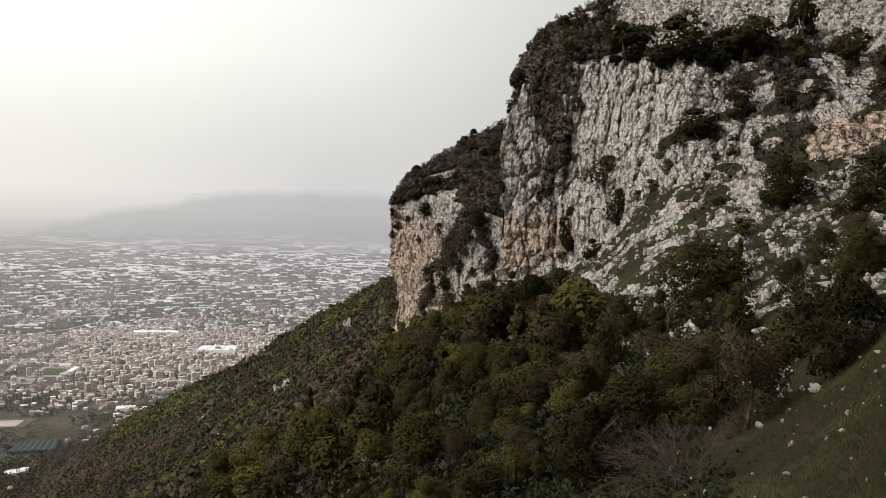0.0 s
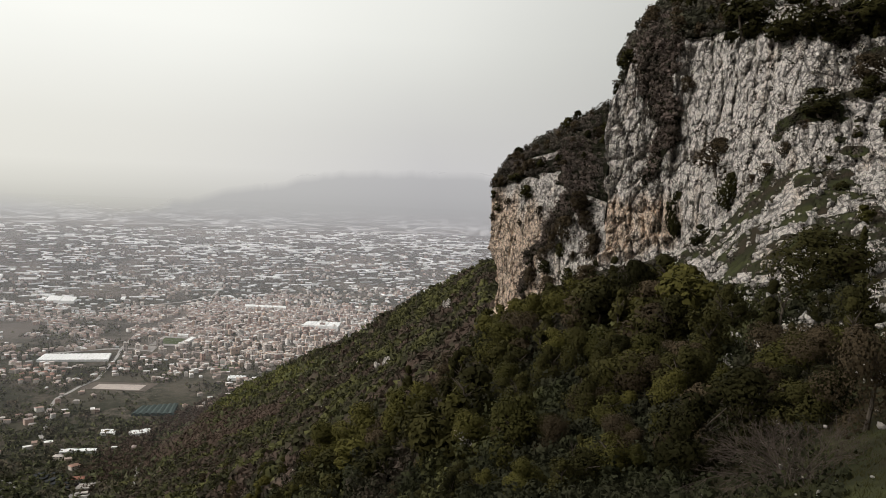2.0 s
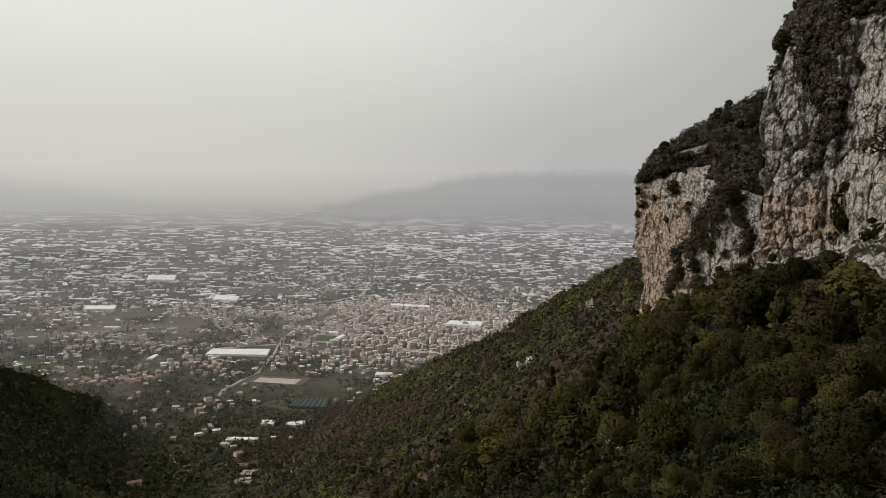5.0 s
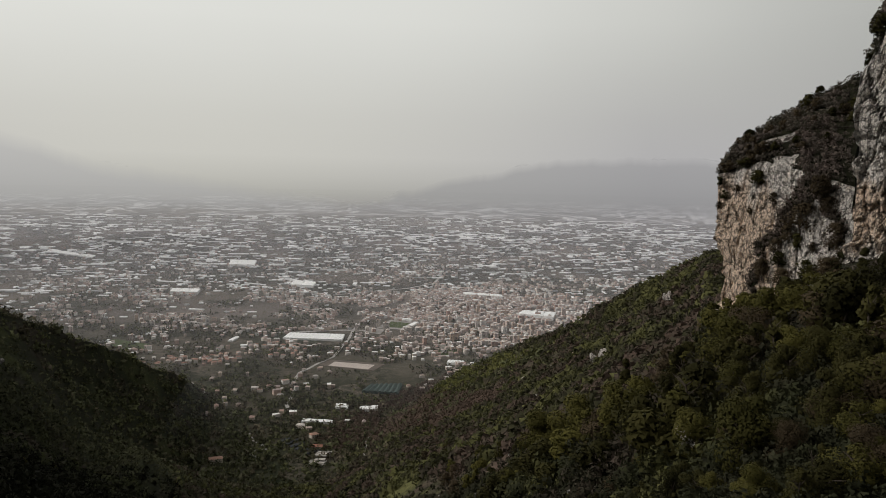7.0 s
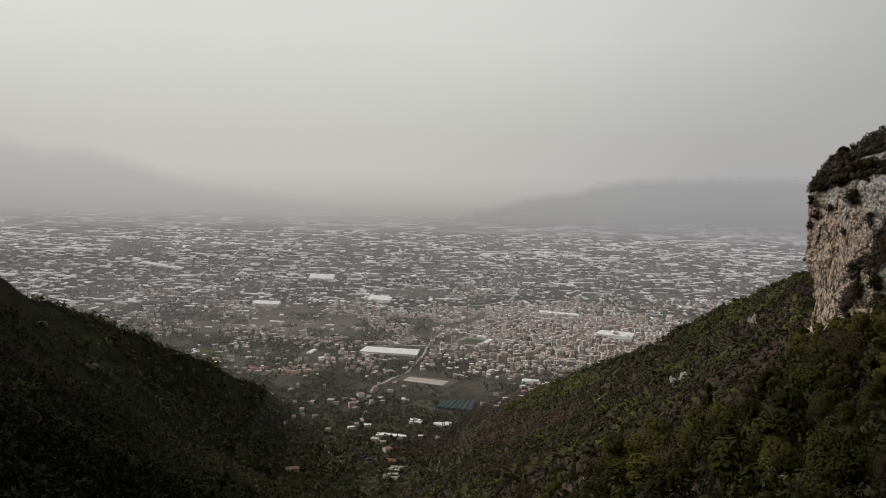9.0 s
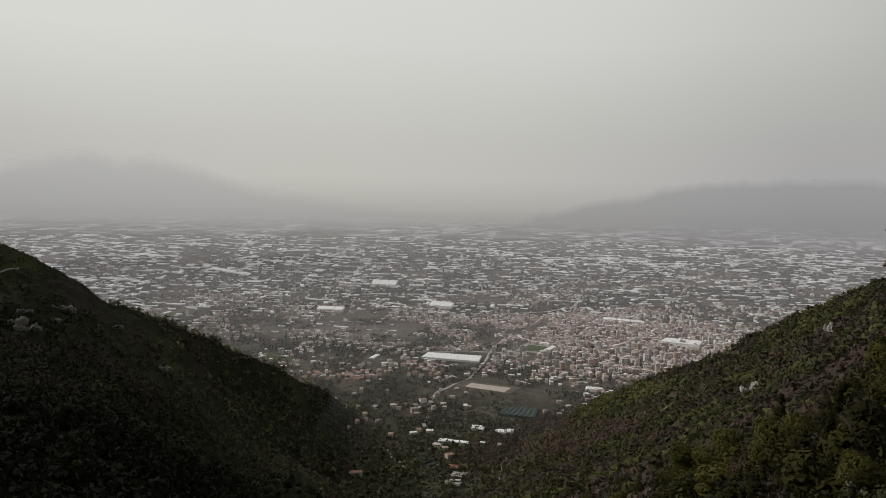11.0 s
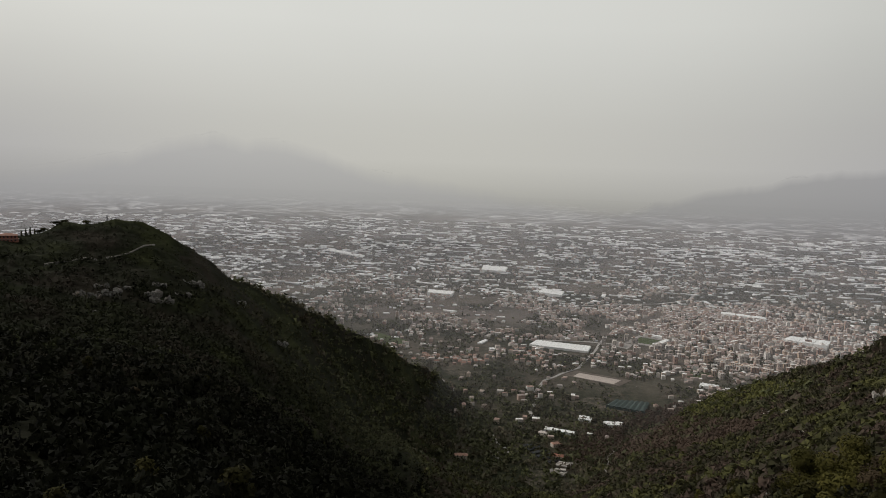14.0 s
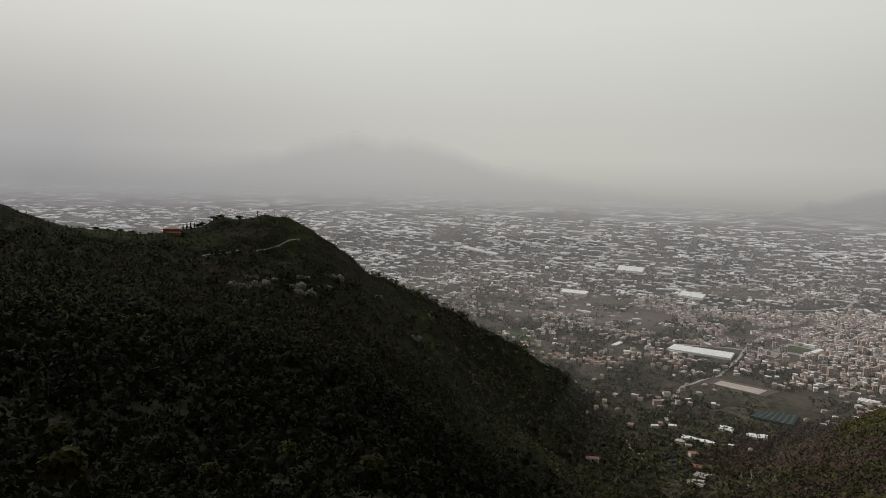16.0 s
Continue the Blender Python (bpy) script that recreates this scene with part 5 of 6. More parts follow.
def house_mass(name, label, spots, wall, roof, rng, sizes, storeys, hip=0.5):
    """Many small houses: walls in one mesh, roofs in another."""
    n = len(spots)
    spots = np.asarray(spots)
    w, d = rng.uniform(*sizes, n), rng.uniform(sizes[0] * 0.8, sizes[1] * 0.75, n)
    h = rng.uniform(*storeys, n)
    turn = GRAIN + rng.choice((0, math.pi / 2), n) + rng.normal(scale=0.18, size=n)
    base = land_at(spots[:, 0], spots[:, 1])
    ca, sa = np.cos(turn), np.sin(turn)

    def place(lx, ly, z):
        return np.stack([spots[:, 0] + lx * ca - ly * sa, spots[:, 1] + lx * sa + ly * ca, base + z], -1)

    corners = ((-0.5, -0.5), (0.5, -0.5), (0.5, 0.5), (-0.5, 0.5))
    v = np.stack([place(a * w, b * d, np.full(n, -2.0)) for a, b in corners] + [place(a * w, b * d, h) for a, b in corners], 1)
    f = np.array([(0, 1, 5, 4), (1, 2, 6, 5), (2, 3, 7, 6), (3, 0, 4, 7)])
    walls = mesh_object(name, v.reshape(-1, 3), (np.arange(n)[:, None, None] * 8 + f[None]).reshape(-1, 4), wall)
    tagged(walls, label, "houses", kind="stuff")
    rise = np.where(rng.uniform(size=n) < hip, rng.uniform(1.4, 2.4, n), 0.3)
    o = 0.55
    v = np.stack([place(a * (w + o), b * (d + o), h) for a, b in corners] + [place(-0.22 * w, 0 * d, h + rise), place(0.22 * w, 0 * d, h + rise)], 1)
    t = np.array([(0, 1, 5), (0, 5, 4), (1, 2, 5), (2, 3, 4), (2, 4, 5), (3, 0, 4)])
    roofs = mesh_object("roofs", v.reshape(-1, 3), (np.arange(n)[:, None, None] * 6 + t[None]).reshape(-1, 3), roof, parent=walls)
    return walls


h_rng = np.random.default_rng(23)


def cluster(rows):
    out = []
    for b, d, across, along, n in rows:
        a = h_rng.normal(size=(n, 2)) * (across, along)
        out += [polar(b, d, p, q) for p, q in a]
    s = np.array(out)
    gap = smooth_noise(np.stack([s[:, 0] / 130.0, s[:, 1] / 130.0, 0 * s[:, 0]], -1), 96) + 0.6 * smooth_noise(np.stack([s[:, 0] / 45.0, s[:, 1] / 45.0, 0 * s[:, 0]], -1), 97)
    town = np.exp(-((s[:, 0] + 760) / 330) ** 2 - ((s[:, 1] - 1950) / 420) ** 2)
    return [o for o, g, k in zip(out, gap, town) if g + 1.3 * k > -0.05]


def clear_of(spots, gap=17):
    taken = np.array(TAKEN)
    return [s for s in spots if np.hypot(s[0], s[1]) > 880 and np.hypot(s[0], s[1]) < 4900 and np.min(np.hypot(*(taken - s).T)) > gap
            and not (-850 < s[0] < -700 and 1215 < s[1] < 1320) and not (-1065 < s[0] < -895 and 1385 < s[1] < 1500) and not (-935 < s[0] < -840 and 1550 < s[1] < 1730)]


house_mass("town_houses", "crowded pale houses of the town and its outskirts", clear_of(cluster(HOUSES)), M_HOUSEWALL, M_ROOFS, h_rng, (6, 13), (3, 9), 0.45)
house_mass("village_houses", "village houses with red tiled roofs", clear_of(cluster(VILLAGE)), M_HOUSEWALL, M_TILES, h_rng, (6, 11), (3.5, 6.5), 0.9)
farms = []
while len(farms) < 1500:
    b, d = h_rng.uniform(-88, 2), h_rng.uniform(1300, 3700)
    if smooth_noise(np.array([[b * 0.35, d / 240.0, 0.0]]), 91)[0] > h_rng.uniform(-0.2, 0.9):
        farms.append(polar(b, d))
house_mass("farmhouses", "scattered farmhouses and sheds among fields", clear_of(farms), M_HOUSEWALL, M_ROOFS, h_rng, (6, 11), (3.0, 5.5), 0.6)


def greenhouse_mass(name, label, count, near, far, size, seed):
    """Rows of plastic greenhouses: long low vaults."""
    rng = np.random.default_rng(seed)
    spots = []
    while len(spots) < count:
        b = rng.uniform(-96, 6, count)
        d = near + (far - near) * rng.uniform(size=count) ** 0.82
        keep = smooth_noise(np.stack([b * 0.30, d / 170.0, 0 * b], -1), 92) + 0.5 * smooth_noise(np.stack([b * 0.9, d / 60.0, 0 * b], -1), 93) > rng.uniform(-1.7, 1.1, count) + np.interp(d, [2300, 2700, 3200], [0.9, 0.55, 0.0])
        new_spots = [polar(p, q) for p, q in zip(b[keep], d[keep])]
        spots += [s for s in new_spots if not (-1085 < s[0] < -875 and 1365 < s[1] < 1520) and not (-950 < s[0] < -825 and 1540 < s[1] < 1750) and math.hypot((s[0] + 760) / 300, (s[1] - 1950) / 330) > 1]
    spots = np.array(spots[:count])
    n = len(spots)
    r = np.hypot(spots[:, 0], spots[:, 1])
    small = np.interp(r, [1200, 2400, 3400, 4900], [0.8, 0.9, 1.4, 2.1])
    w = rng.uniform(*size, n) * small * rng.choice((0.4, 0.8, 1.45), n, p=(0.45, 0.37, 0.18))
    dd = rng.uniform(5, 16, n) * np.interp(r, [2400, 3300, 4700], [0.8, 1.25, 2.1])
    hgt = rng.uniform(2.6, 4.2, n)
    turn = radians(33) + rng.normal(scale=0.22, size=n) + np.where(rng.uniform(size=n) < 0.16, math.pi / 2, 0)
    base = plain_height(r)
    ca, sa = np.cos(turn), np.sin(turn)
    prof = ((-0.5, 0.0), (-0.46, 0.8), (0.0, 1.0), (0.46, 0.8), (0.5, 0.0))
    v = []
    for end in (-0.5, 0.5):
        for py, pz in prof:
            lx, ly = end * w, py * dd
            v.append(np.stack([spots[:, 0] + lx * ca - ly * sa, spots[:, 1] + lx * sa + ly * ca, base + pz * hgt + 0.2 * (pz - 1)], -1))
    v = np.stack(v, 1)
    f = np.array([(0, 1, 6, 5), (1, 2, 7, 6), (2, 3, 8, 7), (3, 4, 9, 8), (0, 4, 3, 1), (5, 6, 8, 9), (1, 3, 2, 2), (6, 7, 7, 8)])[:6]
    return tagged(mesh_object(name, v.reshape(-1, 3), (np.arange(n)[:, None, None] * 10 + f[None]).reshape(-1, 4), M_PLASTIC), label, "greenhouses", kind="stuff")


greenhouse_mass("far_greenhouses", "countless pale plastic greenhouses across the far plain", 7400, 2350, 4730, (11, 48), 5)
greenhouse_mass("near_greenhouses", "pale plastic greenhouses between the fields", 560, 1650, 2700, (12, 36), 6)


def slab(name, corners, thick, lift, mat, label="", category="", kind="", parent=None):
    """A flat plot with the given corners, its edge as thick as given."""
    bm = bmesh.new()
    top = [bm.verts.new((x, y, plain_at(x, y) + lift)) for x, y in corners]
    low = [bm.verts.new((x, y, plain_at(x, y) + lift - thick)) for x, y in corners]
    bm.faces.new(top)
    k = len(corners)
    for i in range(k):
        bm.faces.new((low[i], low[(i + 1) % k], top[(i + 1) % k], top[i]))
    bmesh.ops.recalc_face_normals(bm, faces=bm.faces[:])
    if parent is not None:
        return part(name, bm, mat, parent, label)
    me = bpy.data.meshes.new(name)
    bm.to_mesh(me)
    bm.free()
    me.materials.append(mat)
    return tagged(new(name, me), label, category, kind=kind)


def span_shed(name, label, corners, spans, height, roof_mat, rise=1.6, category="greenhouse"):
    """A shed of many gabled spans over a plot; its first and third edges are cut into spans."""
    a, b, c, d = [Vector((x, y, plain_at(x, y))) for x, y in corners]
    root = tagged(new(name), label, category)
    root.location = (a + b + c + d) / 4
    inv = Matrix.Translation(-root.location)
    for i in range(spans):
        u, v = i / spans, (i + 0.96) / spans
        p, q, s, t = a.lerp(b, u), a.lerp(b, v), d.lerp(c, v), d.lerp(c, u)
        up, ridge = Vector((0, 0, height)), Vector((0, 0, height + rise))
        bm = bmesh.new()
        pts = [bm.verts.new(inv @ w) for w in (p, q, s, t, p + up, q + up, s + up, t + up, (p + q) / 2 + ridge, (s + t) / 2 + ridge)]
        for f in ((0, 1, 5, 8, 4), (1, 2, 6, 5), (2, 3, 7, 9, 6), (3, 0, 4, 7), (4, 8, 9, 7), (8, 5, 6, 9)):
            bm.faces.new([pts[k] for k in f])
        bmesh.ops.recalc_face_normals(bm, faces=bm.faces[:])
        part("roof_span", bm, roof_mat, root)
    return root


span_shed("white_greenhouse", "long white greenhouse of many ridged spans", [(-1057, 1446), (-932, 1496), (-905, 1440), (-1037, 1392)], 16, 4.5, M_WHITE, 0.7)
span_shed("net_house", "dark green shade-net house with striped spans", [(-662, 1151), (-612, 1183), (-590, 1126), (-654, 1107)], 7, 4.0, M_NET)
span_shed("shed", "white ridged shed beside a field", [(-611, 1387), (-577, 1395), (-570, 1367), (-602, 1359)], 5, 4.5, M_WHITE, 1.2, "shed")
span_shed("factory", "large flat white-roofed hall on the plain", [(-1568, 2171), (-1480, 2183), (-1436, 2101), (-1527, 2090)], 2, 8, M_WHITE, 0.8, "hall")
span_shed("factory", "wide pale-roofed warehouse far out on the plain", [(-2033, 2378), (-1940, 2431), (-1885, 2345), (-1972, 2297)], 3, 8, M_WHITE, 0.8, "hall")
span_shed("factory", "white-roofed hall in the middle of the town", [(-652, 2006), (-557, 2022), (-545, 1951), (-649, 1947)], 3, 11, M_WHITE, 1.0, "hall")
span_shed("factory", "white-roofed warehouse beside brick-coloured blocks", [(-1782, 1804), (-1699, 1843), (-1658, 1785), (-1739, 1748)], 3, 9, M_WHITE, 0.8, "hall")
span_shed("factory", "very long pale industrial hall on the plain", [(-2721, 2087), (-2501, 2121), (-2482, 2085), (-2699, 2050)], 4, 4, M_WHITE, 0.8, "hall")
span_shed("factory", "long low pale hall in the town", [(-938, 2242), (-804, 2257), (-792, 2224), (-924, 2209)], 3, 9, M_WHITE, 0.8, "hall")
span_shed("farm_shed", "flat white farm shed in the valley", [(-654, 1025), (-632, 1030), (-624, 1013), (-646, 1008)], 1, 4, M_WHITE, 0.8, "shed")
span_shed("farm_shed", "long low pale shed at the valley road", [(-658, 934), (-611, 950), (-607, 940), (-652, 922)], 2, 3.5, M_WHITE, 0.8, "shed")
span_shed("farm_shed", "pale farm shed with a ridged roof", [(-611, 1027), (-586, 1048), (-579, 1031), (-598, 1014)], 2, 4, M_WHITE, 0.8, "shed")

ground_pitch = slab("sports_ground", [(-834, 1283), (-716, 1306), (-711, 1247), (-830, 1231)], 2.0, 0.5, M_EARTH, "fenced beige sand sports ground with earth banks", "sports ground", "structure")
slab("pitch", [(-816, 1271), (-731, 1289), (-725, 1251), (-810, 1238)], 0.5, 0.75, M_SAND, "beige sand playing surface", parent=ground_pitch)
stadium = slab("stadium", [(-936, 1730), (-850, 1737), (-838, 1630), (-914, 1618)], 1.0, 0.4, M_PAVE, "small town stadium with a green pitch", "stadium", "structure")
slab("pitch", [(-922, 1712), (-868, 1716), (-858, 1648), (-904, 1640)], 0.4, 0.6, M_TURF, "green turf pitch", parent=stadium)
slab("grandstand", [(-858, 1722), (-846, 1722), (-836, 1650), (-848, 1650)], 5.0, 5.0, M_WHITE, "pale grandstand", parent=stadium)
slab("grandstand", [(-925, 1742), (-875, 1748), (-873, 1736), (-923, 1730)], 6.0, 6.0, M_WHITE, "white-roofed grandstand", parent=stadium)
slab("yard", [(-938, 1615), (-887, 1612), (-869, 1555), (-918, 1558)], 0.5, 0.4, M_PAVE, "bare grey gravel yard", "yard", "structure")
slab("meadow", [(-1371, 1204), (-1257, 1203), (-1224, 1148), (-1342, 1155)], 0.5, 0.4, M_TURF, "bright green meadow below the hill", "field", "structure")
slab("meadow", [(-690, 1490), (-560, 1500), (-560, 1420), (-660, 1430)], 0.5, 0.4, M_TURF, "green field beside the town", "field", "structure")


def road(name, label, pts, width):
    """A road laid along points of the plain."""
    p = [Vector((x, y, 0)) for x, y in pts]
    left, right = [], []
    for i, q in enumerate(p):
        d = (p[min(i + 1, len(p) - 1)] - p[max(i - 1, 0)]).normalized()
        s = Vector((-d.y, d.x, 0)) * width / 2
        left.append(q + s)
        right.append(q - s)
    v = [(*w.xy, plain_at(w.x, w.y) + 0.6) for w in left + right]
    n = len(p)
    v += [(a, b, c - 1.2) for a, b, c in v]
    f = [(i, i + 1, n + i + 1, n + i) for i in range(n - 1)] + [(i, i + 1, 2 * n + i + 1, 2 * n + i) for i in range(n - 1)] + [(n + i, n + i + 1, 3 * n + i + 1, 3 * n + i) for i in range(n - 1)]
    return tagged(mesh_object(name, v, f, M_ROAD), label, "road", kind="structure")


road("road_farm", "pale narrow farm road winding through the fields", [(-700, 960), (-733, 992), (-752, 1040), (-796, 1094), (-812, 1130), (-829, 1167), (-832, 1205), (-838, 1238), (-842, 1307), (-882, 1407), (-910, 1480), (-950, 1563), (-1016, 1745)], 6.0)
road("road_valley", "pale track climbing the wooded valley", [(-478, 811), (-488, 835), (-497, 850), (-502, 867), (-520, 890), (-528, 925)], 5.0)
road("road_main", "straight main road across the plain", [(-1535, 1480), (-1400, 1450), (-1240, 1436), (-1079, 1452), (-980, 1545), (-900, 1590)], 11.0)
road("road_far", "pale road running away over the plain", [(-1300, 1990), (-1240, 2130), (-1160, 2260), (-1130, 2420), (-1180, 2600)], 10.0)

M_ORCHARD = wood_material("orchards", [(0.36, (0.170, 0.138, 0.100)), (0.5, (0.100, 0.105, 0.056)), (0.66, (0.160, 0.165, 0.074))], 0.02)

# trees of the valley floor and between the fields
def plain_trees(name, label, count, near, far, size, seed, cut_off):
    rng = np.random.default_rng(seed)
    b, d = rng.uniform(-90, 4, count), near + (far - near) * rng.uniform(size=count) ** 0.8
    keep = smooth_noise(np.stack([b * 0.5, d / 90.0, 0 * b], -1), 94) + 0.6 * smooth_noise(np.stack([b * 1.6, d / 35.0, 0 * b], -1), 95) > cut_off + np.interp(d, [900, 1300, 2600], [-0.9, -0.15, 0.25])
    b, d = b[keep], d[keep]
    p = np.array([polar(x, y) for x, y in zip(b, d)])
    q = [i for i, s in enumerate(p) if not (-838 < s[0] < -705 and 1225 < s[1] < 1310) and not (-1065 < s[0] < -895 and 1385 < s[1] < 1500) and not (-940 < s[0] < -835 and 1550 < s[1] < 1740) and not (-665 < s[0] < -588 and 1105 < s[1] < 1185)]
    p = np.concatenate([p[q], land_at(p[q][:, 0], p[q][:, 1])[:, None]], 1)
    n, leaves = len(p), 7
    s = rng.uniform(*size, n)
    dv = rng.normal(size=(n, leaves, 3))
    dv /= np.linalg.norm(dv, axis=2, keepdims=True)
    ctr = p[:, None] + (dv * rng.uniform(0.5, 1.0, (n, leaves, 1)) * np.array([0.55, 0.55, 0.45]) + np.array([0, 0, 0.45])) * s[:, None, None]
    v, f = leaf_blades(ctr.reshape(-1, 3), (np.abs(dv) * (1, 1, 2) * np.sign(dv) ** (1, 1, 2) + (0, 0, 0.2)).reshape(-1, 3), np.repeat(s, leaves) * 0.46, rng, 1.2)
    shade = dv * 0.8 + np.array([0, 0, 0.7])
    shade = (shade / np.linalg.norm(shade, axis=2, keepdims=True)).reshape(-1, 3)
    return tagged(mesh_object(name, v, f, M_ORCHARD, shade=np.repeat(shade, 3, 0)), label, "trees", kind="stuff")


plain_trees("valley_trees", "dark trees and orchards of the valley floor", 40000, 860, 2300, (3.5, 7.5), 15, -0.1)
plain_trees("plain_groves", "dark groves between the fields of the plain", 15000, 1700, 3300, (5.0, 9.0), 17, 0.30)
plain_trees("valley_wood", "dark wood of the valley floor below the hill", 9000, 850, 1330, (4.0, 9.0), 16, -0.35)

# bare brown wood at the foot of the flank
def bare_wood(count, line, width, seed):
    rng = np.random.default_rng(seed)
    at = rng.uniform(0, 1, count) * (len(line) - 1)
    k = np.minimum(at.astype(int), len(line) - 2)
    u = (at - k)[:, None]
    pts = np.array(line, float)
    p = pts[k] * (1 - u) + pts[k + 1] * u + rng.normal(scale=width, size=(count, 2))
    p = np.concatenate([p, land_at(p[:, 0], p[:, 1])[:, None]], 1)
    s = rng.uniform(4, 8, count)
    d = rng.normal(size=(count, 12, 3))
    d /= np.linalg.norm(d, axis=2, keepdims=True)
    ctr = p[:, None] + (d * rng.uniform(0.5, 1.0, (count, 12, 1)) * np.array([0.55, 0.55, 0.45]) + np.array([0, 0, 0.45])) * s[:, None, None]
    v, f = leaf_blades(ctr.reshape(-1, 3), (np.abs(d) * np.sign(d) ** (1, 1, 2) + (0, 0, 0.2)).reshape(-1, 3), np.repeat(s, 12) * 0.26, rng, 1.3)
    shade = d + np.array([0, 0, 0.5])
    shade = (shade / np.linalg.norm(shade, axis=2, keepdims=True)).reshape(-1, 3)
    return tagged(mesh_object("bare_wood", v, f, M_BAREWOOD, shade=np.repeat(shade, 3, 0)), "bare brown wood at the foot of the slope", "woodland", kind="stuff")


bare_wood(1900, [(-540, 860), (-572, 940), (-575, 1060), (-550, 1185), (-520, 1290)], 22, 33)


# ---- hamlet in the valley ----
def cottage(x, y, turn, width, depth, label, wall, tiles):
    root = tagged(new("cottage"), label, "house", "houses of the hamlet")
    root.location, root.rotation_euler = (x, y, plain_at(x, y)), (0, 0, turn)
    bm = bmesh.new()
    bm_box(bm, -width / 2, -depth / 2, -2, width / 2, depth / 2, 5.4)
    walls = part("wall", bm, wall, root)
    for xx in (-0.3, 0.0, 0.3):
        for z in (0.9, 3.6):
            bm = bmesh.new()
            bm_box(bm, xx * width - 0.6, -depth / 2 - 0.08, z, xx * width + 0.6, -depth / 2 + 0.05, z + 1.4)
            part("window", bm, M_WINDOW, walls)
    bm = bmesh.new()
    w, d = width / 2 + 0.5, depth / 2 + 0.5
    p = [bm.verts.new(q) for q in ((-w, -d, 5.3), (w, -d, 5.3), (w, d, 5.3), (-w, d, 5.3), (-w * 0.55, 0, 7.6), (w * 0.55, 0, 7.6))]
    for q in ((0, 1, 5, 4), (1, 2, 5), (2, 3, 4, 5), (3, 0, 4), (3, 2, 1, 0)):
        bm.faces.new([p[i] for i in q])
    part("roof", bm, tiles, root)


M_DARKNET = plain_colour("dark net", (0.055, 0.058, 0.062), 0.8, 0.3, 0.3)
M_REDTILE = plain_colour("red roof tiles", (0.34, 0.17, 0.125), 0.9, 0.25, 0.6)
M_PALEWALL = plain_colour("pale rendered wall", (0.70, 0.62, 0.54), 0.9, 0.15, 0.5)
cottage(-566, 838, 0.5, 15, 10, "pale cottage with a red tiled roof in the wooded valley", M_PALEWALL, M_REDTILE)
cottage(-655, 735, 0.8, 17, 9, "low pale farmhouse at the valley's edge", M_PALEWALL, M_TILES)
cottage(-640, 905, 0.2, 14, 9, "pale farmhouse among orchard trees", M_PALEWALL, M_FLATROOF)
cottage(-600, 880, 1.1, 12, 9, "small pale house beside the valley track", M_PALEWALL, M_TILES)
walled_yard = slab("walled_yard", [(-556, 826), (-536, 830), (-522, 790), (-545, 784)], 3.0, 2.2, M_PAVE, "grey walled yard with rows of pale frames", "yard", "structure")
for i in range(5):
    x, y = -550 + i * 2.4, 818 - i * 6.5
    slab("frame_row", [(x, y), (x + 15, y + 3), (x + 15.6, y + 0.6), (x + 0.6, y - 2.4)], 1.4, 3.8, M_SLAB, "pale frame row", parent=walled_yard)
road("road_snake", "pale track winding up between orchard terraces", [(-612, 775), (-634, 780), (-640, 796), (-628, 806), (-646, 818), (-668, 826), (-690, 846)], 4.0)
for i in range(6):
    x, y = -632 + i * 13, 838 - i * 5
    slab("net_terrace", [(x, y), (x + 7, y - 3), (x + 11, y + 24), (x + 4, y + 27)], 1.5, 2.6, M_DARKNET, "dark net over a narrow orchard terrace", "net", "structure")

# ---- on the hill: villa, pines, mast, track ----
villa = tagged(new("villa"), "red villa with pale balconies on the saddle of the hill", "house")
villa.location = ground(-74.3, 786) + Vector((0, 0, -2.4))
villa.rotation_euler = (0, 0, radians(74))
for k in range(2):
    bm = bmesh.new()
    bm_box(bm, -9 + k, -6, k * 3.2 - (2 if k == 0 else 0), 9 - k, 6, k * 3.2 + 3.2)
    storey = part("storey", bm, M_RED, villa)
    for x in (-6, -3, 0, 3, 6):
        bm = bmesh.new()
        bm_box(bm, x - 0.7, -6.08, k * 3.2 + 0.9, x + 0.7, -5.95, k * 3.2 + 2.4)
        part("window", bm, M_WINDOW, storey)
    bm = bmesh.new()
    bm_box(bm, -9.6 + k, -7.4, k * 3.2 + 2.9, 9.6 - k, -6, k * 3.2 + 3.25)
    part("balcony", bm, M_SLAB, villa)
bm = bmesh.new()
bmesh.ops.create_cone(bm, cap_ends=True, segments=4, radius1=11.5, radius2=3, depth=1.6, matrix=Matrix.Translation((0, 0, 7.2)) @ Matrix.Rotation(radians(45), 4, "Z"))
part("roof", bm, M_TILES, villa)


def umbrella_pine(bearing, distance, height, width):
    root = tagged(new("umbrella_pine"), "dark umbrella pine with a flat crown on the hilltop", "tree", "pines on the hilltop")
    root.location = ground(bearing, distance)
    rng = np.random.default_rng(int(height * 100 + width * 7))
    verts, faces = [], []
    top = stick(verts, faces, (0, 0, -1), (0.3, 0, height * 0.72), 0.35, 0.22, 7)
    for i in range(6):
        stick(verts, faces, (0.3, 0, height * 0.7), (math.cos(i * 1.05) * width * 0.35, math.sin(i * 1.05) * width * 0.35, height * 0.88), 0.16, 0.06, 5, top)
    mesh_object("trunk", verts, faces, M_BARK, parent=root)
    k = 800
    c = rng.normal(size=(k, 3)) * np.array([width * 0.24, width * 0.24, height * 0.15]) + np.array([0, 0, height * 0.74])
    nrm = rng.normal(size=(k, 3)) + np.array([0, 0, 1.0])
    v, f = leaf_blades(c, nrm / np.linalg.norm(nrm, axis=1, keepdims=True), 0.5, rng)
    mesh_object("crown", v, f, M_OAK, parent=root)
    return root


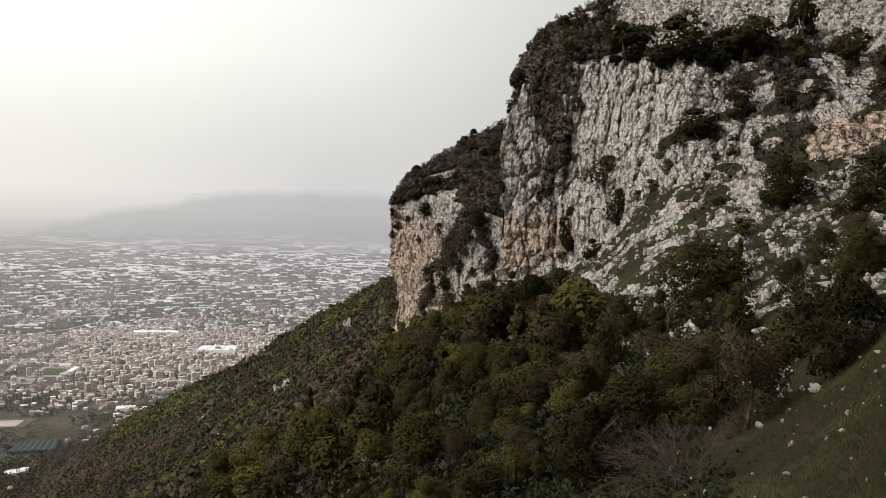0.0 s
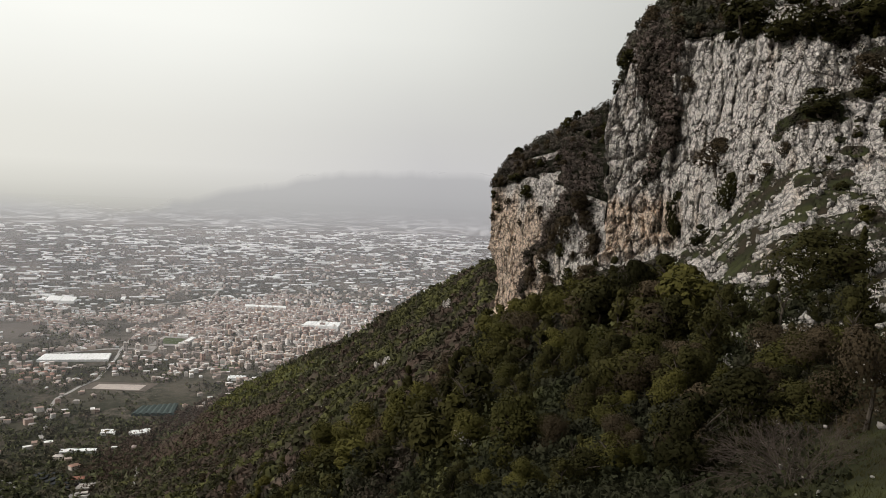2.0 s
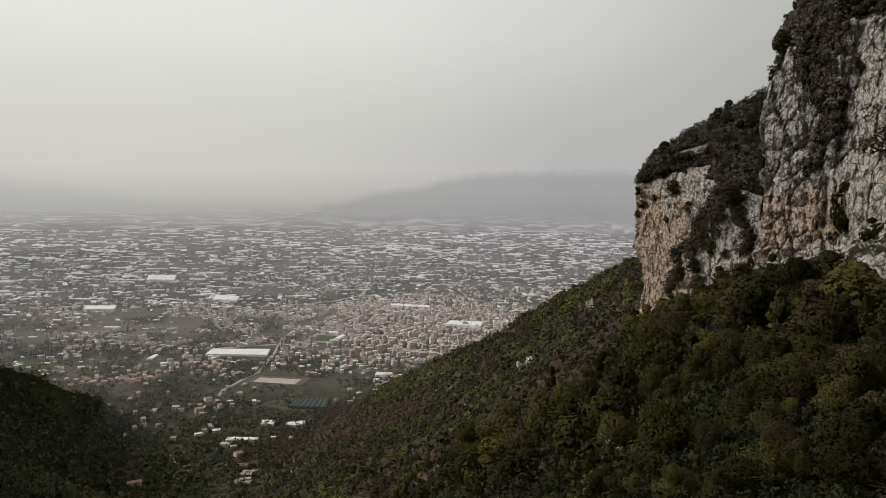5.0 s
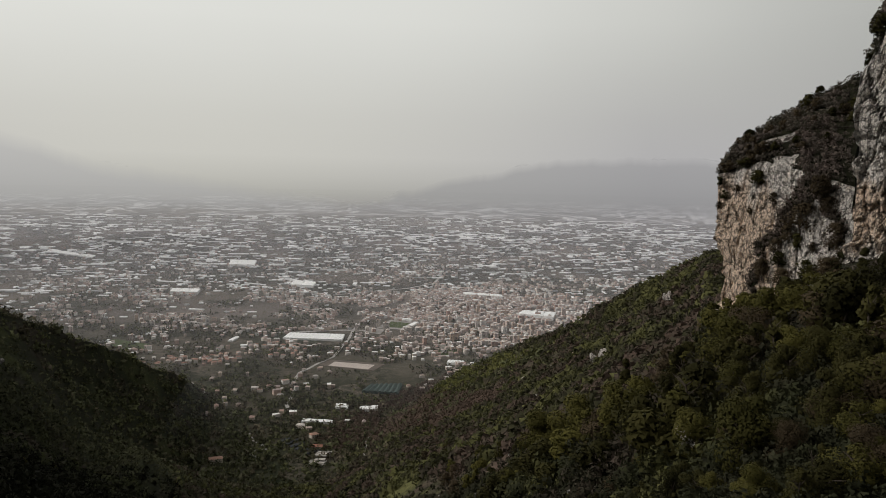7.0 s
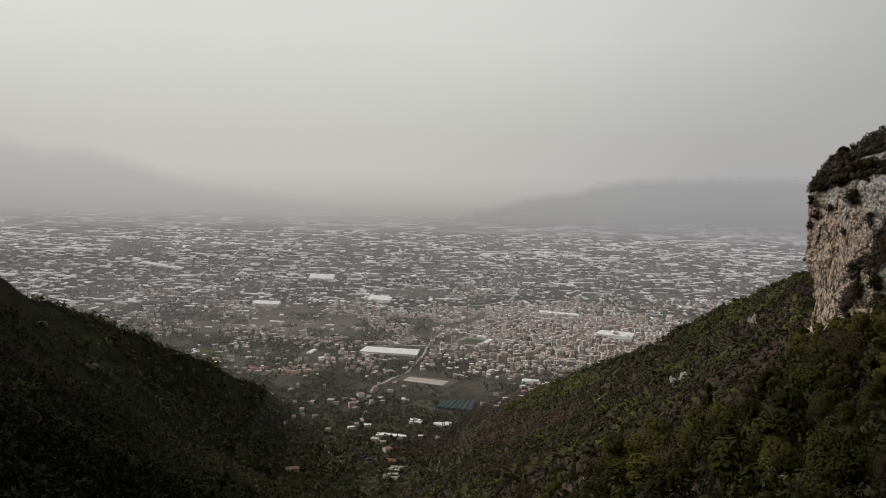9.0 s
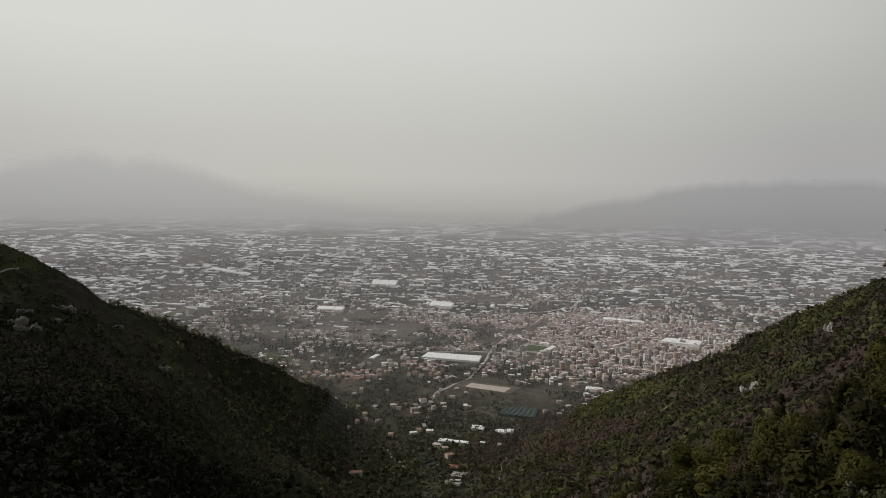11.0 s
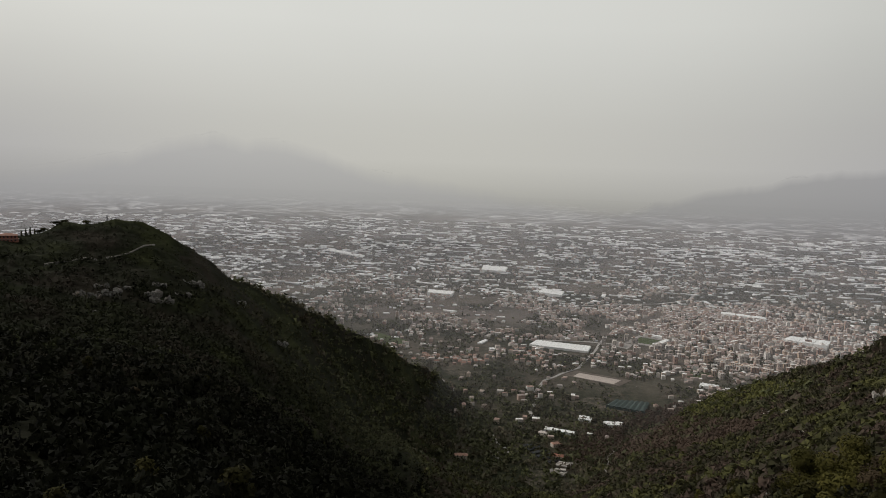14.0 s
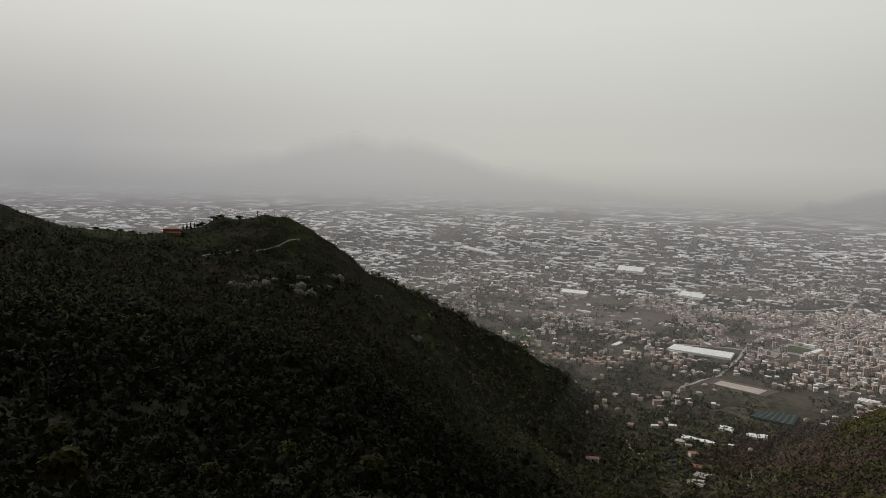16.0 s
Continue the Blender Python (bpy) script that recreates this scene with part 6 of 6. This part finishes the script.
for b, d, h, w in ((-69.75, 800, 4.2, 8), (-71.4, 800, 3.6, 9), (-71.0, 802, 3.6, 7), (-72.6, 800, 3.4, 5), (-77.0, 800, 3.4, 6), (-77.8, 798, 3.8, 6), (-79.4, 790, 3.4, 6), (-72.2, 801, 3.8, 4)):
    umbrella_pine(b, d, h, w)


def cypress(bearing, distance, height):
    root = tagged(new("cypress"), "thin dark cypress on the hilltop", "tree", "cypresses on the hilltop")
    root.location = ground(bearing, distance)
    rng = np.random.default_rng(int(-bearing * 50))
    k = 260
    u = rng.uniform(size=k)
    a = rng.uniform(0, 6.28, k)
    rad = 0.13 * height * (1 - u) ** 0.6 * np.minimum(1, u * 8 + 0.3)
    c = np.stack([np.cos(a) * rad, np.sin(a) * rad, u * height], -1)
    nrm = np.stack([np.cos(a), np.sin(a), 0.6 + 0 * a], -1)
    v, f = leaf_blades(c, nrm / np.linalg.norm(nrm, axis=1, keepdims=True), 0.5, rng)
    mesh_object("crown", v, f, M_OAK, parent=root)
    verts, faces = [], []
    stick(verts, faces, (0, 0, -1), (0, 0, height * 0.6), 0.16, 0.06, 6)
    mesh_object("trunk", verts, faces, M_BARK, parent=root)


for b, h in ((-73.1, 7), (-72.95, 6), (-73.35, 6.5), (-73.6, 5), (-72.75, 5)):
    cypress(b, 797, h)

mast = tagged(new("mast"), "thin metal mast with a crossbar on the hilltop", "mast")
mast.location = ground(-68.3, 800)
M_STEEL = plain_colour("dull steel", (0.10, 0.10, 0.105), 0.5, 0.2, 1.0)
bm = bmesh.new()
bm_box(bm, -0.35, -0.35, -1, 0.35, 0.35, 6.5)
part("pole", bm, M_STEEL, mast)
bm = bmesh.new()
bm_box(bm, -1.8, -0.2, 4.0, 1.8, 0.2, 4.6)
part("crossbar", bm, M_STEEL, mast)


M_TRACK = plain_colour("dusty track", (0.20, 0.185, 0.17), 0.95, 0.3, 0.2)


def hill_track(label, pts, width):
    """A cut track on the hillside, following bearings and heights up the slope."""
    v = []
    for b, row in pts:
        c = int(np.argmin(np.abs(BEARINGS - b)))
        i = int(np.argmin(np.abs(GRID_S - row)))
        p = LAND[i, c]
        out = -p[:2] / np.hypot(*p[:2])
        lift = 0.9
        v += [(p[0], p[1], p[2] + lift), (p[0] + out[0] * width, p[1] + out[1] * width, p[2] + lift - 0.4), (p[0] + out[0] * width, p[1] + out[1] * width, p[2] - 6), (p[0], p[1], p[2] - 6)]
    f = []
    for i in range(len(pts) - 1):
        for k in range(4):
            f.append((4 * i + k, 4 * i + (k + 1) % 4, 4 * i + 4 + (k + 1) % 4, 4 * i + 4 + k))
    return tagged(mesh_object("road_hill", v, f, M_TRACK), label, "road", kind="structure")


hill_track("pale cut track crossing the hillside", [(-72.4, 5.98), (-71.6, 5.99), (-70.8, 6.0), (-70.1, 6.02), (-69.5, 6.03), (-68.9, 6.07), (-68.2, 6.12), (-67.6, 6.17), (-66.8, 6.26), (-66.0, 6.36), (-65.1, 6.5)], 2.0)

# ---- boulders, outcrops and rubble on the slope, tufts of grass ----
def boulder_mesh(seed, level=2, flat=0.7):
    bm = bmesh.new()
    bmesh.ops.create_icosphere(bm, subdivisions=level, radius=0.5)
    co = np.array([v.co for v in bm.verts])
    d1, d2, tag = cells(co * 2.3 + seed * 5.1, seed)
    push = 1 + 0.28 * fbm(co * 1.7 + seed * 3.7, 3, seed) + 0.30 * (tag - 0.5) - 0.16 * np.exp(-(d2 - d1) * 9)
    for v, s in zip(bm.verts, push):
        v.co = Vector((v.co.x * s * 1.15, v.co.y * s * 0.9, v.co.z * s * flat))
    return bm


def boulder_model(seed, level):
    bm = boulder_mesh(seed, level)
    me = bpy.data.meshes.new("boulder")
    bm.to_mesh(me)
    bm.free()
    me.materials.append(M_ROCK)
    return me


BOULDERS = [boulder_model(i, 3) for i in range(6)]
rock_rng = random.Random(3)


def boulder(place, width, height, label="weathered pale limestone boulder on the slope"):
    ob = new("boulder", rock_rng.choice(BOULDERS))
    ob.location = Vector(place) + Vector((0, 0, 0.18 * height))
    ob.rotation_euler = (rock_rng.uniform(-0.3, 0.3), rock_rng.uniform(-0.3, 0.3), rock_rng.uniform(0, 6.28))
    ob.scale = (width, width * rock_rng.uniform(0.7, 1.0), height * 1.3)
    return tagged(ob, label, "rock", "boulders on the slope")


OUTCROPS = [
    (-5.7, 64.8, 357.4, 3.5, 3.5), (20.6, 61.3, 370.1, 4.0, 3.5), (14.9, 31.6, 372.8, 1.3, 1.1),
    (14.7, 28.6, 373.6, 1.0, 0.6), (16.7, 38.1, 371.8, 1.0, 1.6), (20.7, 76.8, 370.3, 3.7, 2.4),
    (23.2, 73.7, 371.7, 3.6, 2.4), (23.0, 104.2, 371.4, 4.9, 2.5), (25.7, 48.0, 376.0, 2.5, 1.0),
    (24.8, 42.0, 377.0, 1.9, 1.1), (-104.4, 497.8, 257.2, 15.6, 15.6), (-70.3, 571.8, 290.1, 15.5, 17.7),
]

for x, y, h0, w, h in OUTCROPS:
    for k in range(10):
        a = rock_rng.uniform(0, 6.28)
        boulder((x + math.cos(a) * w * rock_rng.uniform(0.05, 0.5), y + math.sin(a) * w * rock_rng.uniform(0.05, 0.5), h0 + rock_rng.uniform(-0.15, 0.35) * h), w * rock_rng.uniform(0.14, 0.36), h * rock_rng.uniform(0.2, 0.5), "pale limestone block of a rocky outcrop")
for _ in range(110):
    b, s = rock_rng.uniform(9, 33), rock_rng.uniform(1.6, 4.0)
    c, i = int(np.argmin(np.abs(BEARINGS - b))), int(np.argmin(np.abs(GRID_S - s)))
    r = GRID_R[i, c]
    w = rock_rng.uniform(0.3, 1.4) * min(1.0, (r / 75) ** 1.3)
    boulder(LAND[i, c], w * 1.3, w)


# grey outcrops on the hillside: bearing, rise, width as an angle
HILL_CRAGS = [
    (-69.81, -8.92, 1.18), (-69.15, -9.11, 0.79), (-68.31, -8.93, 1.38), (-67.36, -8.45, 0.79), (-65.34, -8.93, 1.08), (-64.65, -9.41, 1.18), (-63.29, -8.97, 0.89),
    (-62.36, -8.32, 1.18), (-59.11, -9.74, 1.18), (-70.17, -11.48, 0.59), (-56.21, -12.83, 1.18), (-69.34, -9.97, 0.59), (-64.96, -8.24, 0.79), (-68.59, -8.45, 0.79),
]
HILL_ROCKS = []
for i in range(4):
    me = boulder_model(20 + i, 3)
    me.materials[0] = M_HILLROCK
    HILL_ROCKS.append(me)
for b, rise, wide in HILL_CRAGS:
    c = int(np.argmin(np.abs(BEARINGS - b)))
    i = int(np.argmin(np.where((GRID_S > 3) & (GRID_S < 7), np.abs(RISE[:, c] - rise), 99)))
    w = radians(wide) * GRID_R[i, c]
    for k in range(9):
        ob = new("rock_outcrop", HILL_ROCKS[k % 4])
        side = Vector((math.cos(radians(b)), -math.sin(radians(b)), 0)) * rock_rng.uniform(-0.5, 0.5) * w
        ob.location = Vector(LAND[i, c]) + side * 1.25 + Vector((0, 0, rock_rng.uniform(-0.05, 0.2) * w))
        ob.rotation_euler = (rock_rng.uniform(-0.4, 0.4), rock_rng.uniform(-0.4, 0.4), rock_rng.uniform(0, 6.28))
        ob.scale = (w * rock_rng.uniform(0.25, 0.45), w * rock_rng.uniform(0.25, 0.45), w * rock_rng.uniform(0.4, 0.9))
        tagged(ob, "grey weathered rock outcrop on the wooded hillside", "rock", "outcrops on the hill")


def rubble(name, label, count, bearings, rows, size, seed, rocky_only=False):
    rng = np.random.default_rng(seed)
    bm = boulder_mesh(9, 1)
    base = np.array([v.co for v in bm.verts])
    tris = np.array([[v.index for v in f.verts] for f in bm.faces])
    bm.free()
    cols = np.where((BEARINGS >= bearings[0]) & (BEARINGS <= bearings[1]))[0]
    rws = np.where((GRID_S >= rows[0]) & (GRID_S <= rows[1]))[0]
    c, i = rng.choice(cols, count), rng.choice(rws, count)
    if rocky_only:
        c, i = c[ROCKY[i, c]], i[ROCKY[i, c]]
    n = len(c)
    s = rng.uniform(size=n) ** 2 * (size[1] - size[0]) + size[0]
    s = s * np.clip(GRID_R[i, c] / 60.0, 0.15, 1)
    q = rng.normal(size=(n, 3, 3))
    q = np.linalg.qr(q)[0]
    v = np.einsum("nij,kj->nki", q, base) * s[:, None, None] * rng.uniform(0.7, 1.3, (n, 1, 3)) + (LAND[i, c] + rng.normal(scale=0.3, size=(n, 3)) * np.array([1, 1, 0]))[:, None]
    f = (np.arange(n)[:, None, None] * len(base) + tris[None]).reshape(-1, 3)
    return tagged(mesh_object(name, v.reshape(-1, 3), f, M_ROCK), label, "rubble", kind="stuff")


rubble("slope_rubble", "loose pale stones on the rocky slope", 1100, (9, 33), (2.3, 4.1), (0.4, 1.7), 71)
rubble("summit_blocks", "pale broken limestone blocks on the crag top", 2600, (12.4, 33), (5.85, 6.95), (0.8, 3.4), 74, True)
rubble("spur_stones", "scattered pale stones among the scrub", 420, (-26, 9), (1.2, 3.4), (0.3, 1.1), 72)
rubble("meadow_stones", "small pale stones in the grass", 420, (12, 33), (1.0, 2.5), (0.15, 0.6), 73)


def grass_tufts(count, bearings, rows, seed):
    rng = np.random.default_rng(seed)
    cols = np.where((BEARINGS >= bearings[0]) & (BEARINGS <= bearings[1]))[0]
    rws = np.where((GRID_S >= rows[0]) & (GRID_S <= rows[1]))[0]
    c, i = rng.integers(cols[0], cols[-1], count), rng.integers(rws[0], rws[-1], count)
    u, w = rng.uniform(size=(count, 1)), rng.uniform(size=(count, 1))
    p = LAND[i, c] * (1 - u) * (1 - w) + LAND[i, c + 1] * u * (1 - w) + LAND[i + 1, c] * (1 - u) * w + LAND[i + 1, c + 1] * u * w
    k = 5
    base = np.repeat(p, k, 0) + rng.normal(scale=0.10, size=(count * k, 3)) * np.array([1, 1, 0])
    n = len(base)
    a = rng.uniform(0, 6.28, n)
    h = rng.uniform(0.06, 0.2, n)
    lean = rng.normal(scale=0.5, size=(n, 2)) * h[:, None]
    side = np.stack([np.cos(a), np.sin(a), 0 * a], -1) * 0.009
    top = base + np.concatenate([lean, h[:, None]], 1)
    v = np.stack([base - side, base + side, top], 1).reshape(-1, 3)
    return tagged(mesh_object("grass_tufts", v, np.arange(3 * n).reshape(-1, 3), M_GRASSBLADE), "short green mountain grass", "grass", kind="stuff")


grass_tufts(16000, (12, 33.0), (1.0, 2.6), 81)
